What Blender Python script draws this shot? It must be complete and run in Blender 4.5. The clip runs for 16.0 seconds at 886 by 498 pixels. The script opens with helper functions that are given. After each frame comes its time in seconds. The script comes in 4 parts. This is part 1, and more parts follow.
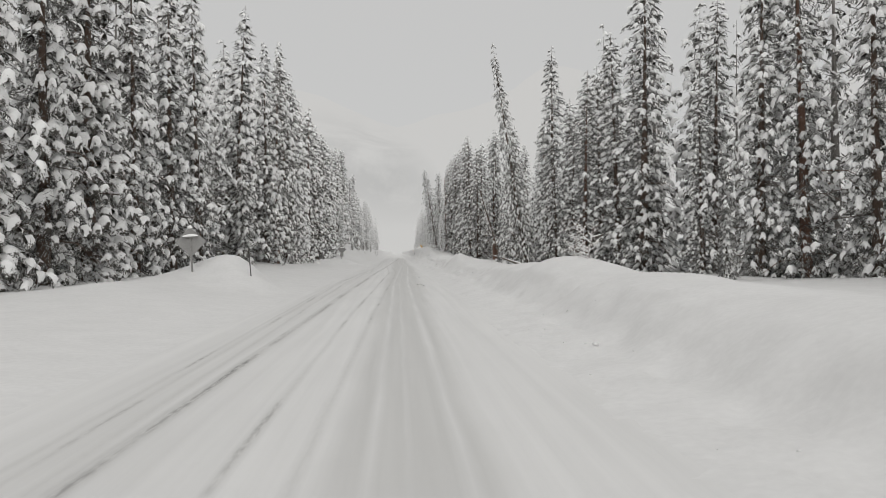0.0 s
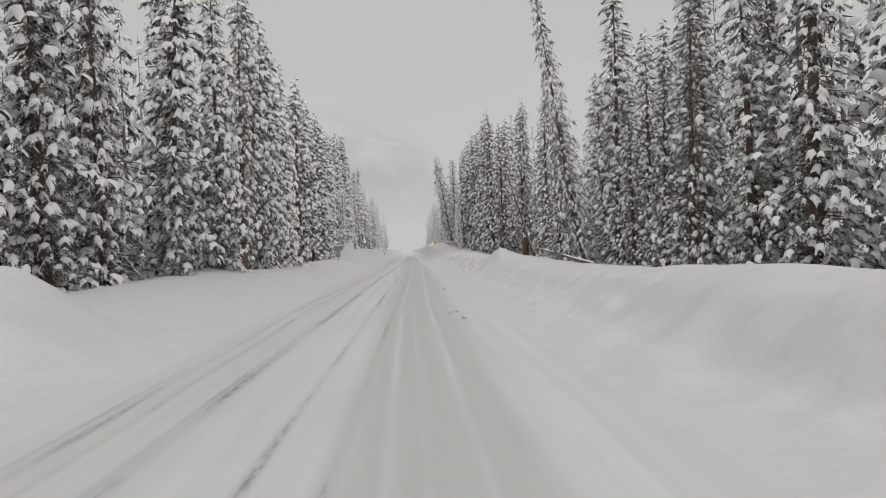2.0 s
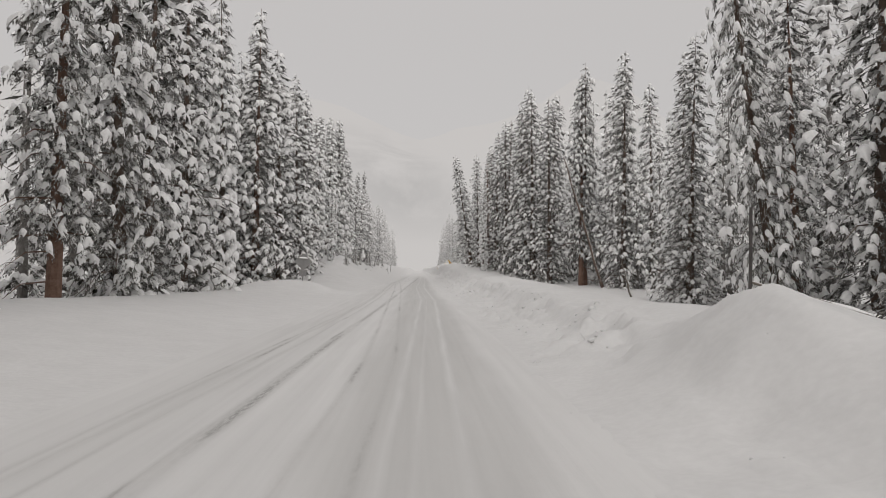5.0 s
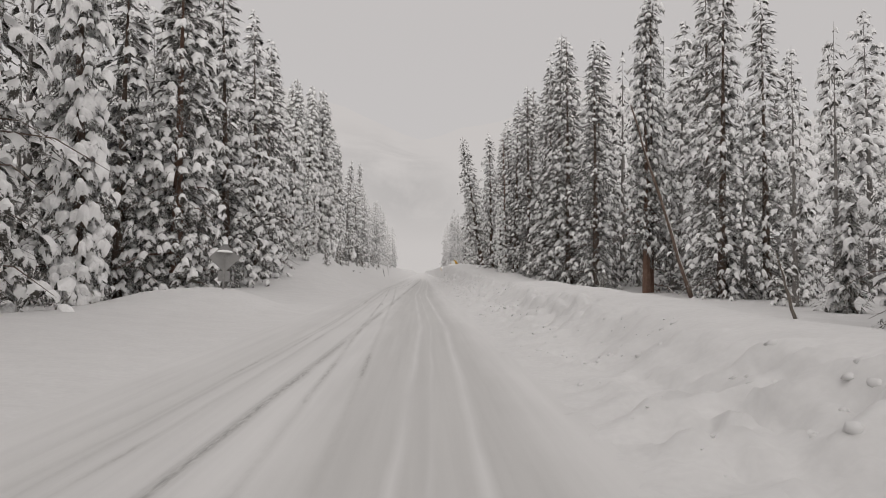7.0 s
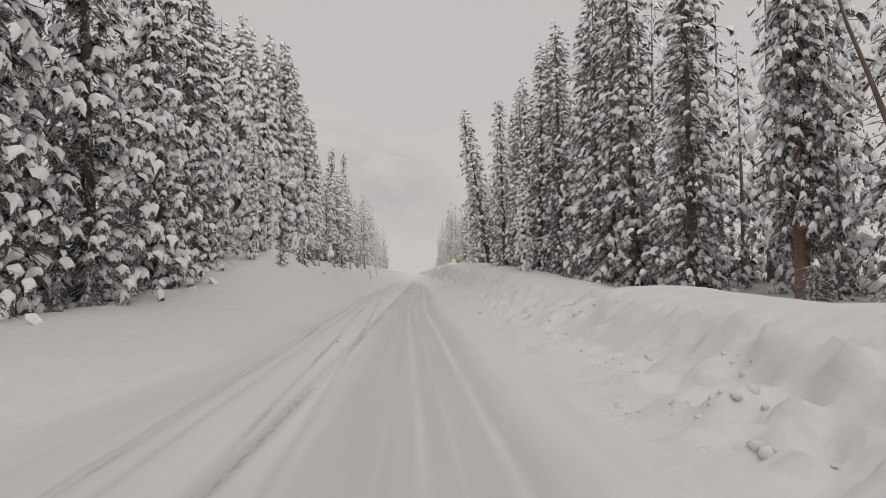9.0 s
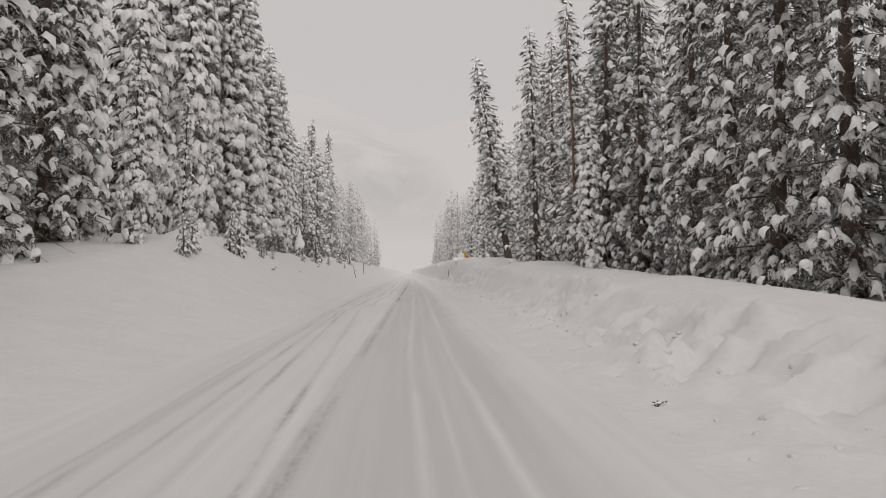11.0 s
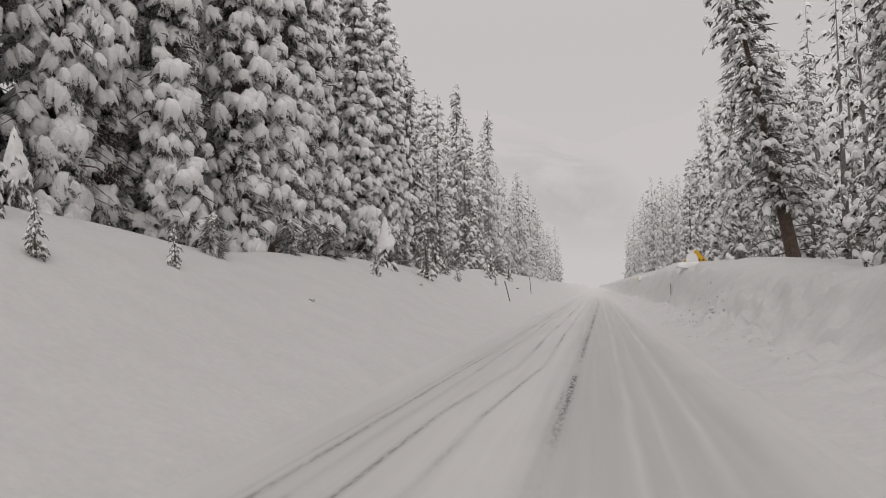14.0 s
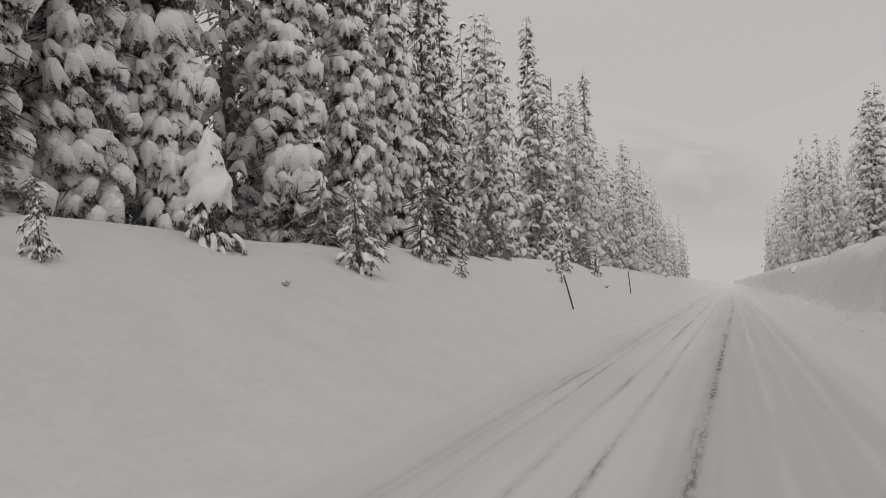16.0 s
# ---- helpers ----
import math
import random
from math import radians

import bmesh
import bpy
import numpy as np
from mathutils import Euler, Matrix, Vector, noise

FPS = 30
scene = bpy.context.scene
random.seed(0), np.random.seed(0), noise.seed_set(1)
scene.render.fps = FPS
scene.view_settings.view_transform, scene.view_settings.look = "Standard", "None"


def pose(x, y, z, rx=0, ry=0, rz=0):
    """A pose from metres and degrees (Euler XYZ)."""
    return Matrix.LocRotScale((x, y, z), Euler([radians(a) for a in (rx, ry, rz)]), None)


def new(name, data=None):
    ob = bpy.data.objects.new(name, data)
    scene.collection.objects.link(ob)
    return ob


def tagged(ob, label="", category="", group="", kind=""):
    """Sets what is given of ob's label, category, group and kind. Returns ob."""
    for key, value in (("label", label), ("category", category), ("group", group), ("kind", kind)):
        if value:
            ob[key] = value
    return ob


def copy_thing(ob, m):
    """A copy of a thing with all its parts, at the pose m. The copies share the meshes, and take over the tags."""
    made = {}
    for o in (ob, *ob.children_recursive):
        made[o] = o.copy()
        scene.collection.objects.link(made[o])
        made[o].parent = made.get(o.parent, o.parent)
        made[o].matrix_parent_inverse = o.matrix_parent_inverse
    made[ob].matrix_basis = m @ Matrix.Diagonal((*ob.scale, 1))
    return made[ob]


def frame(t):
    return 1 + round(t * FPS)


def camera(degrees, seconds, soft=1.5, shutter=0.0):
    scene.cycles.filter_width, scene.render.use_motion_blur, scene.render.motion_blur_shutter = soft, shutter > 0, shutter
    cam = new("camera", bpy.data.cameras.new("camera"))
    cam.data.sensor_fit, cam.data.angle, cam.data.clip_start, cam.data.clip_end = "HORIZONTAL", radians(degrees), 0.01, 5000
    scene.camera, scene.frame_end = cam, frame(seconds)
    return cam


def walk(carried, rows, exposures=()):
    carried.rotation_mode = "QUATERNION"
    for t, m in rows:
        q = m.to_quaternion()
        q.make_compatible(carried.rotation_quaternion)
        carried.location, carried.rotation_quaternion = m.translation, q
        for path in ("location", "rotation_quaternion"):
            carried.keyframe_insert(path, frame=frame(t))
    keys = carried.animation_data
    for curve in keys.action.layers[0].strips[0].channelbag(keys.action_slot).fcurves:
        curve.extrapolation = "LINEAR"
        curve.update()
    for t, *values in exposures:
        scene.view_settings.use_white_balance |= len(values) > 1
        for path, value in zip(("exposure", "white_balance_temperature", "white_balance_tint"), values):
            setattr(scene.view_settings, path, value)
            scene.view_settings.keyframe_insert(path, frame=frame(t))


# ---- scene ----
cam = camera(61.50, 16.0, soft=0.7)
ROWS = [
    (0, -0.076, 0.000, 1.601, -3.45, 0.25, 0.67),
    (0.5, -0.093, 4.649, 1.593, -3.50, -0.11, 2.01),
    (1, -0.097, 9.325, 1.581, -2.77, 0.17, 3.11),
    (1.5, -0.091, 14.028, 1.565, -2.40, 0.04, 3.12),
    (2, -0.073, 18.728, 1.561, -2.63, 0.04, 2.22),
    (2.5, -0.034, 23.395, 1.573, -2.96, 0.32, 0.89),
    (3, 0.045, 28.064, 1.605, -3.54, 0.66, -0.24),
    (3.5, 0.099, 32.709, 1.643, -3.86, 1.06, -0.50),
    (4, 0.112, 37.308, 1.665, -3.33, 1.39, -0.69),
    (4.2, 0.118, 39.139, 1.665, -2.93, 1.62, -0.61),
    (6.3, 0.267, 58.388, 1.624, -1.30, 1.61, -0.63),
    (6.5, 0.278, 60.264, 1.622, -1.35, 1.63, -0.70),
    (7, 0.307, 65.038, 1.618, -1.66, 1.77, -0.37),
    (7.5, 0.315, 69.852, 1.612, -1.85, 1.82, -0.01),
    (8, 0.302, 74.673, 1.607, -1.95, 1.77, 0.61),
    (8.5, 0.265, 79.498, 1.602, -2.29, 1.86, 0.80),
    (8.7, 0.239, 81.438, 1.599, -2.17, 1.85, 0.70),
    (10.8, -0.109, 101.962, 1.530, -2.68, 1.67, 0.17),
    (11, -0.141, 103.926, 1.526, -2.74, 1.69, 0.27),
    (11.5, -0.201, 108.865, 1.526, -2.94, 1.65, 1.06),
    (12, -0.213, 113.798, 1.540, -3.11, 1.42, 1.73),
    (12.5, -0.180, 118.692, 1.571, -3.14, 1.67, 1.08),
    (13, -0.141, 123.520, 1.606, -2.71, 1.97, 0.11),
    (13.5, -0.146, 128.329, 1.633, 3.25, 2.41, 0.72),
    (14, -0.167, 133.119, 1.640, 11.51, 3.20, 1.71),
    (14.5, -0.146, 137.892, 1.639, 16.23, 4.20, 1.61),
    (15, -0.104, 142.639, 1.634, 18.99, 4.82, 1.88),
    (15.5, -0.067, 147.340, 1.622, 20.99, 4.73, 2.12),
    (16, -0.054, 151.980, 1.595, 20.98, 3.54, 2.62),
]
walk(cam, [(t, pose(x, y, z, 90 + pitch, roll, yaw)) for t, x, y, z, yaw, pitch, roll in ROWS],
     ((0, 0, 6340, 7.4), (0.5, -0.12, 6350, 7.7), (3.5, -0.07, 6430, 9.5), (8.5, -0.1, 6520, 12.2), (11, -0.05, 6520, 12.5), (13, -0.03, 6510, 12.5), (14.5, -0.13, 6500, 12.5), (16, -0.22, 6500, 12)))
# ---------------------------------------------------------------- ground shape
def vnoise(x, y, seed=0):
    """Smooth value noise between -1 and 1 on arrays."""
    x, y = np.asarray(x, float), np.asarray(y, float)
    i, j = np.floor(x), np.floor(y)
    u, v = x - i, y - j
    u, v = u * u * (3 - 2 * u), v * v * (3 - 2 * v)

    def h(a, b):
        s = np.sin(a * 127.1 + b * 311.7 + seed * 74.7) * 43758.5453
        return 2 * (s - np.floor(s)) - 1
    return (h(i, j) * (1 - u) + h(i + 1, j) * u) * (1 - v) + (h(i, j + 1) * (1 - u) + h(i + 1, j + 1) * u) * v


def smooth(a, b, x):
    k = np.clip((x - a) / (b - a), 0, 1)
    return k * k * (3 - 2 * k)


# crest of the right-hand bank: distance along the road and height
R_Y = (-30, 8, 14, 21.5, 24, 26.5, 30, 41, 46, 52, 56, 60, 66, 74, 78, 86, 92, 102, 110, 114, 119, 126, 132, 138, 143, 148, 154, 160, 167, 185, 210, 300)
R_Z = (1.0, 1.0, 1.02, 1.08, 1.4, 1.13, 1.08, 0.88, 0.86, 0.9, 0.92, 0.94, 0.93, 0.88, 0.92, 1.03, 1.08, 1.18, 0.96, 0.94, 1.12, 1.45, 1.48, 1.72, 2.03, 2.02, 1.92, 2.25, 2.6, 2.98, 2.95, 2.8)
# left bank: crest distance from the road, crest height and height of the forest floor behind it
L_Y = (-30, 17, 24, 45, 54, 62, 66, 75, 90, 105, 113, 120, 128, 136, 142, 146, 150.5, 154, 160, 165, 170, 180, 200, 300)
L_X = (9.0, 9.0, 9.0, 10.0, 11.0, 11.8, 11.0, 10.0, 10.0, 10.4, 11.0, 10.0, 9.2, 9.3, 9.5, 9.6, 9.6, 9.6, 9.6, 9.6, 9.6, 9.5, 9.0, 9.0)
L_Z = (0.4, 0.4, 0.7, 0.6, 0.75, 0.95, 0.8, 0.6, 0.52, 0.5, 0.55, 1.2, 2.25, 3.1, 3.3, 3.15, 2.85, 3.0, 3.12, 3.0, 3.15, 3.2, 3.3, 3.0)
F_Z = (0.3, 0.3, 0.4, 0.4, 0.5, 0.6, 0.4, 0.3, 0.1, 0.0, 0.2, 1.1, 2.3, 3.2, 3.4, 3.3, 3.0, 3.0, 3.1, 3.0, 3.2, 3.3, 3.5, 3.4)


def ground_z(x, y):
    x, y = np.asarray(x, float), np.asarray(y, float)
    rz = np.interp(y, R_Y, R_Z)
    fr = np.interp(y, (90, 120, 140), (0.0, 0.6, 1.0)) * (rz - 0.25) + np.interp(y, (90, 120, 140), (1.0, 0.4, 0.0)) * 0.15
    cx = 5.6 + 0.35 * vnoise(y / 9, 0 * y, 3) + np.interp(y, (90, 118, 150, 164, 173), (0.0, 1.3, 1.3, 0.9, 0.0))
    toe = 1.6 + 0.22 * vnoise(y / 5, 0 * y, 5)
    k = np.clip((x - toe) / (cx - toe), 0, 1)
    right = rz * (0.13 * smooth(0, 0.4, k) + 0.54 * smooth(0.40, 0.74, k) + 0.33 * smooth(0.5, 1.0, k))
    right = right + (fr - rz) * smooth(0.2, 4.5, x - cx)
    # ploughed lumps on the face of the right bank
    face = smooth(0.16, 0.42, k) * (1 - smooth(0.66, 0.9, k)) * np.interp(y, (0, 50, 62, 100), (0.55, 0.5, 0.9, 1.15))
    ridged = 1 - np.abs(vnoise(x / 0.8, y / 0.95, 7))
    lump = 0.22 * ridged * ridged + 0.2 * np.abs(vnoise(x / 0.42, y / 0.5, 8)) + 0.08 * vnoise(x / 0.19, y / 0.22, 9) - 0.16
    busy = 0.55 + 0.45 * smooth(-0.3, 0.4, vnoise(y / 7, 0 * y + 3, 12))
    right = right + face * busy * lump + 0.09 * k * vnoise(y / 3.1, x / 4, 14) + 0.06 * smooth(0, 0.3, k) * vnoise(x / 1.3, y / 1.7, 15)
    right = right + face * smooth(55, 62, y) * (0.24 * np.abs(vnoise(x / 0.46, y / 0.52, 18)) + 0.2 * np.abs(vnoise(x / 0.27, y / 0.33, 20)) - 0.10) * smooth(-0.4, 0.2, vnoise(y / 5, x / 3, 19))
    right = right + 0.03 * smooth(0, 0.2, k) * (1 - smooth(0.5, 0.8, k)) * vnoise(x / 0.25, y / 0.3, 16)
    wide = smooth(0.05, 0.3, k) * (1 - smooth(0.7, 1.0, k)) * smooth(52, 66, y)
    right = right + wide * (0.12 * np.abs(vnoise(x / 0.62, y / 0.7, 25)) + 0.14 * np.abs(vnoise(x / 0.33, y / 0.38, 26)) - 0.06) * smooth(-0.5, 0.3, vnoise(x / 2.2, y / 3.1, 27))
    right = right + 0.72 * np.exp(-((x - 4.2) / 1.0) ** 2 - ((y - 55.5) / 2.0) ** 2) * smooth(0, 0.3, k)
    lx, lz, fz = np.interp(y, L_Y, L_X), np.interp(y, L_Y, L_Z), np.interp(y, L_Y, F_Z)
    d = -x
    k = np.clip((d - 3.2) / (lx - 3.2), 0, 1)
    left = lz * (0.62 * k + 0.38 * smooth(0.1, 1.0, k)) * (0.55 + 0.45 * smooth(0.0, 0.18, k))
    left = left + (fz - lz) * smooth(0.3, 3.5, d - lx)
    left = left + 0.05 * smooth(0, 0.3, k) * (vnoise(x / 2.3, y / 3.2, 21) + 0.5 * vnoise(x / 0.9, y / 1.3, 22))
    left = left + 0.14 * smooth(0.8, 1.2, k) * vnoise(x / 3.5, y / 4.1, 23)
    # a ploughed mound on the left
    left = left + 1.2 * np.exp(-((x + 6.95) / np.where(x > -6.95, 1.3, 2.0)) ** 2 - ((y - 31.5) / 1.9) ** 2)
    left = left + 0.42 * np.exp(-((x + 6.0) / 1.3) ** 2 - ((y - 29.2) / 1.2) ** 2)
    left = left + 0.66 * np.exp(-((x + 7.0) / np.where(x > -7.0, 1.7, 3.0)) ** 2 - ((y - 93.5) / 2.8) ** 2)
    left = left + 0.45 * np.exp(-((x + 8.7) / 1.1) ** 2 - ((y - 134.2) / 1.4) ** 2)
    z = np.where(x > 1.0, right, np.where(d > 3.0, left, 0.0))
    # the land rises gently away from the road in the forest
    return z + 0.02 * np.maximum(np.abs(x + 1.7) - 20, 0)

# ---------------------------------------------------------------- light: overcast snow sky
world = bpy.data.worlds.new("overcast_sky")
scene.world = world
world.use_nodes = True
wn, wl = world.node_tree.nodes, world.node_tree.links
wn.clear()
w_out, w_bg = wn.new("ShaderNodeOutputWorld"), wn.new("ShaderNodeBackground")
w_sky, w_mul, w_mix = wn.new("ShaderNodeTexSky"), wn.new("ShaderNodeMix"), wn.new("ShaderNodeMix")
w_sky.sky_type, w_sky.sun_disc = "NISHITA", False
w_sky.sun_elevation, w_sky.sun_rotation = radians(42), radians(174)
w_mul.data_type, w_mul.blend_type = "RGBA", "MULTIPLY"
w_mul.inputs[0].default_value = 1.0
w_mul.inputs[7].default_value = (0.09, 0.09, 0.09, 1)
w_mix.data_type = "RGBA"
w_mix.inputs[0].default_value = 0.94
w_mix.inputs[7].default_value = (0.600, 0.575, 0.555, 1)   # the cloud deck that hides the blue
wl.new(w_sky.outputs[0], w_mul.inputs[6])
wl.new(w_mul.outputs[2], w_mix.inputs[6])
# an overcast sky is brighter overhead than at the horizon
w_co, w_sep, w_map, w_up = wn.new("ShaderNodeTexCoord"), wn.new("ShaderNodeSeparateXYZ"), wn.new("ShaderNodeMapRange"), wn.new("ShaderNodeMix")
w_map.interpolation_type = "SMOOTHSTEP"
w_map.inputs[1].default_value, w_map.inputs[2].default_value, w_map.inputs[3].default_value, w_map.inputs[4].default_value = 0.3, 1.0, 1.0, 1.45
w_up.data_type, w_up.blend_type = "RGBA", "MULTIPLY"
w_up.inputs[0].default_value = 1.0
wl.new(w_co.outputs["Generated"], w_sep.inputs[0])
wl.new(w_sep.outputs[2], w_map.inputs[0])
wl.new(w_mix.outputs[2], w_up.inputs[6])
wl.new(w_map.outputs[0], w_up.inputs[7])
wl.new(w_up.outputs[2], w_bg.inputs[0])
wl.new(w_bg.outputs[0], w_out.inputs[0])
w_bg.inputs[1].default_value = 1.0
sun = new("sun", bpy.data.lights.new("sun", "SUN"))
sun.data.energy, sun.data.angle, sun.data.color = 0.82, radians(60), (1.0, 0.97, 0.93)
sun.matrix_world = pose(0, 0, 60, 48, 0, 6)


# ---------------------------------------------------------------- materials
def material(name, base, rough=0.7, metal=0.0):
    m = bpy.data.materials.new(name)
    m.use_nodes = True
    b = m.node_tree.nodes["Principled BSDF"]
    b.inputs["Base Color"].default_value = (*base, 1)
    b.inputs["Roughness"].default_value, b.inputs["Metallic"].default_value = rough, metal
    return m, m.node_tree.nodes, m.node_tree.links, b


def node(m, kind, **values):
    n = m.node_tree.nodes.new(kind)
    for key, value in values.items():
        n.inputs[key.replace("_", " ")].default_value = value
    return n


def ramp(m, source, *stops):
    r = m.node_tree.nodes.new("ShaderNodeValToRGB")
    e = r.color_ramp.elements
    while len(e) < len(stops):
        e.new(0.5)
    for el, (p, c) in zip(e, stops):
        el.position, el.color = p, (*c, 1) if len(c) == 3 else c
    m.node_tree.links.new(source, r.inputs[0])
    return r


def mottled(name, a, b, scale=3.0, fine=40.0, rough=0.7, metal=0.0, bump=0.2, depth=0.02):
    """A surface that wanders between two colours at a coarse and a fine scale, with fine relief."""
    m, nodes, links, bsdf = material(name, a, rough, metal)
    co = node(m, "ShaderNodeTexCoord")
    n1, n2 = node(m, "ShaderNodeTexNoise", Scale=scale, Detail=4.0), node(m, "ShaderNodeTexNoise", Scale=fine, Detail=3.0)
    links.new(co.outputs["Object"], n1.inputs["Vector"])
    links.new(co.outputs["Object"], n2.inputs["Vector"])
    add = nodes.new("ShaderNodeMath")
    add.operation = "MULTIPLY_ADD"
    add.inputs[1].default_value, add.inputs[2].default_value = 0.5, 0.0
    links.new(n1.outputs[0], add.inputs[0])
    add2 = nodes.new("ShaderNodeMath")
    add2.operation = "MULTIPLY_ADD"
    add2.inputs[1].default_value = 0.5
    links.new(n2.outputs[0], add2.inputs[0])
    links.new(add.outputs[0], add2.inputs[2])
    r = ramp(m, add2.outputs[0], (0.35, a), (0.65, b))
    links.new(r.outputs[0], bsdf.inputs["Base Color"])
    bp = node(m, "ShaderNodeBump", Strength=bump, Distance=depth)
    links.new(add2.outputs[0], bp.inputs["Height"])
    links.new(bp.outputs[0], bsdf.inputs["Normal"])
    return m


SNOW = mottled("fresh_snow", (0.68, 0.675, 0.67), (0.62, 0.615, 0.61), 1.3, 9.0, 0.8, 0, 0.25, 0.05)
BARK = mottled("brown_bark", (0.085, 0.058, 0.043), (0.17, 0.125, 0.10), 5.0, 22.0, 0.9, 0, 0.6, 0.03)
BARK_RED = mottled("reddish_bark", (0.12, 0.065, 0.045), (0.22, 0.14, 0.105), 4.0, 20.0, 0.9, 0, 0.6, 0.03)
# bark of the far firs, paled to paint haze
BARK_FAR_HAZE = mottled("far_haze_bark", (0.30, 0.29, 0.28), (0.5, 0.49, 0.48), 5.0, 22.0, 0.9, 0, 0.6, 0.03)
# bark paled a little as painted haze, to lower the trunks' contrast
BARK_HAZE = mottled("hazed_bark", (0.15, 0.135, 0.12), (0.30, 0.285, 0.27), 5.0, 22.0, 0.9, 0, 0.6, 0.03)
BARK_GREY = mottled("grey_dead_wood", (0.10, 0.085, 0.07), (0.24, 0.21, 0.18), 5.0, 22.0, 0.9, 0, 0.6, 0.03)
SHEET = mottled("dull_aluminium", (0.25, 0.245, 0.24), (0.32, 0.315, 0.305), 3.0, 18.0, 0.55, 0.3, 0.05, 0.003)
STEEL = mottled("galvanised_steel", (0.22, 0.215, 0.21), (0.36, 0.35, 0.34), 8.0, 40.0, 0.5, 0.5, 0.1, 0.003)
YELLOW = mottled("yellow_sign_face", (0.75, 0.42, 0.02), (0.80, 0.47, 0.03), 4.0, 30.0, 0.4, 0, 0.03, 0.002)
BLACK = mottled("black_paint", (0.02, 0.02, 0.02), (0.035, 0.034, 0.033), 6.0, 40.0, 0.5, 0, 0.05, 0.002)
STAKE = mottled("dark_stake", (0.035, 0.032, 0.03), (0.09, 0.08, 0.075), 8.0, 40.0, 0.7, 0, 0.1, 0.003)


def needle_material(name, dark, light, dust):
    """Conifer needles; dust: how much rime sits on them, raised farther off to paint haze."""
    m, nodes, links, bsdf = material(name, dark, 0.75)
    info, geo = nodes.new("ShaderNodeObjectInfo"), nodes.new("ShaderNodeNewGeometry")
    co = node(m, "ShaderNodeTexCoord")
    n1 = node(m, "ShaderNodeTexNoise", Scale=15.0, Detail=3.0, Roughness=0.7)
    links.new(co.outputs["Object"], n1.inputs["Vector"])
    mix = nodes.new("ShaderNodeMath")
    mix.operation = "MULTIPLY_ADD"
    mix.inputs[1].default_value = 0.6
    links.new(geo.outputs["Random Per Island"], mix.inputs[0])
    m2 = nodes.new("ShaderNodeMath")
    m2.operation = "MULTIPLY"
    m2.inputs[1].default_value = 0.4
    links.new(info.outputs["Random"], m2.inputs[0])
    links.new(m2.outputs[0], mix.inputs[2])
    r = ramp(m, mix.outputs[0], (0.1, dark), (0.9, light))
    snow = ramp(m, n1.outputs[0], (0.62 - dust, (0, 0, 0)), (0.70 - dust * 0.6, (1, 1, 1)))
    mc = nodes.new("ShaderNodeMix")
    mc.data_type = "RGBA"
    mc.inputs[7].default_value = (0.72, 0.715, 0.71, 1)
    links.new(snow.outputs[0], mc.inputs[0])
    links.new(r.outputs[0], mc.inputs[6])
    links.new(mc.outputs[2], bsdf.inputs["Base Color"])
    return m


NEEDLES = needle_material("dark_needles", (0.050, 0.047, 0.041), (0.135, 0.127, 0.110), 0.13)
# needles paled one step: haze put into the colour of the mid firs
NEEDLES_HAZE = needle_material("hazed_needles", (0.12, 0.115, 0.107), (0.25, 0.24, 0.225), 0.18)
# two paler needle steps for far firs: haze put into the colour
NEEDLES_FAR_HAZE = needle_material("far_haze_needles", (0.36, 0.353, 0.343), (0.50, 0.492, 0.48), 0.28)
NEEDLES_DEEP_HAZE = needle_material("deep_haze_needles", (0.46, 0.452, 0.44), (0.58, 0.57, 0.557), 0.28)


def clinging_snow(name, cover, under=(0.075, 0.07, 0.06), snow=(0.87, 0.865, 0.86)):
    """Snow heaped on boughs: it lies on what faces up, and needles show through on the flanks."""
    m, nodes, links, bsdf = material(name, snow, 0.85)
    geo, co = nodes.new("ShaderNodeNewGeometry"), node(m, "ShaderNodeTexCoord")
    sep = nodes.new("ShaderNodeSeparateXYZ")
    links.new(geo.outputs["Normal"], sep.inputs[0])
    n1 = node(m, "ShaderNodeTexNoise", Scale=8.0, Detail=6.0, Roughness=0.8)
    n2 = node(m, "ShaderNodeTexNoise", Scale=14.0, Detail=3.0)
    for n in (n1, n2):
        links.new(co.outputs["Object"], n.inputs["Vector"])
    add = nodes.new("ShaderNodeMath")
    add.operation = "MULTIPLY_ADD"
    add.inputs[1].default_value = 0.36
    links.new(sep.outputs[2], add.inputs[0])
    links.new(n1.outputs[0], add.inputs[2])
    k = ramp(m, add.outputs[0], (cover, (1, 1, 1)), (cover + 0.04, (0, 0, 0)))
    mx = nodes.new("ShaderNodeMix")
    mx.data_type = "RGBA"
    mx.inputs[6].default_value = (*snow, 1)
    mx.inputs[7].default_value = (*under, 1)
    links.new(k.outputs[0], mx.inputs[0])
    links.new(mx.outputs[2], bsdf.inputs["Base Color"])
    bp = node(m, "ShaderNodeBump", Strength=0.6, Distance=0.06)
    links.new(n2.outputs[0], bp.inputs["Height"])
    links.new(bp.outputs[0], bsdf.inputs["Normal"])
    return m


TREE_SNOW = clinging_snow("clinging_snow", 0.43)
LEAN_SNOW = clinging_snow("broken_clinging_snow", 0.36)
# thick snow, also whitened to make up for dim light on these trees
HERO_SNOW = clinging_snow("thick_clinging_snow", 0.20, snow=(0.94, 0.935, 0.93))
HEAP_SNOW = mottled("heaped_snow", (0.94, 0.935, 0.93), (0.88, 0.875, 0.87), 1.5, 9.0, 0.85, 0, 0.5, 0.05)
# greyed snow over paled needles: haze painted on the far firs
SNOW_FAR_HAZE = clinging_snow("far_haze_snow", 0.36, (0.40, 0.393, 0.383), (0.74, 0.735, 0.73))
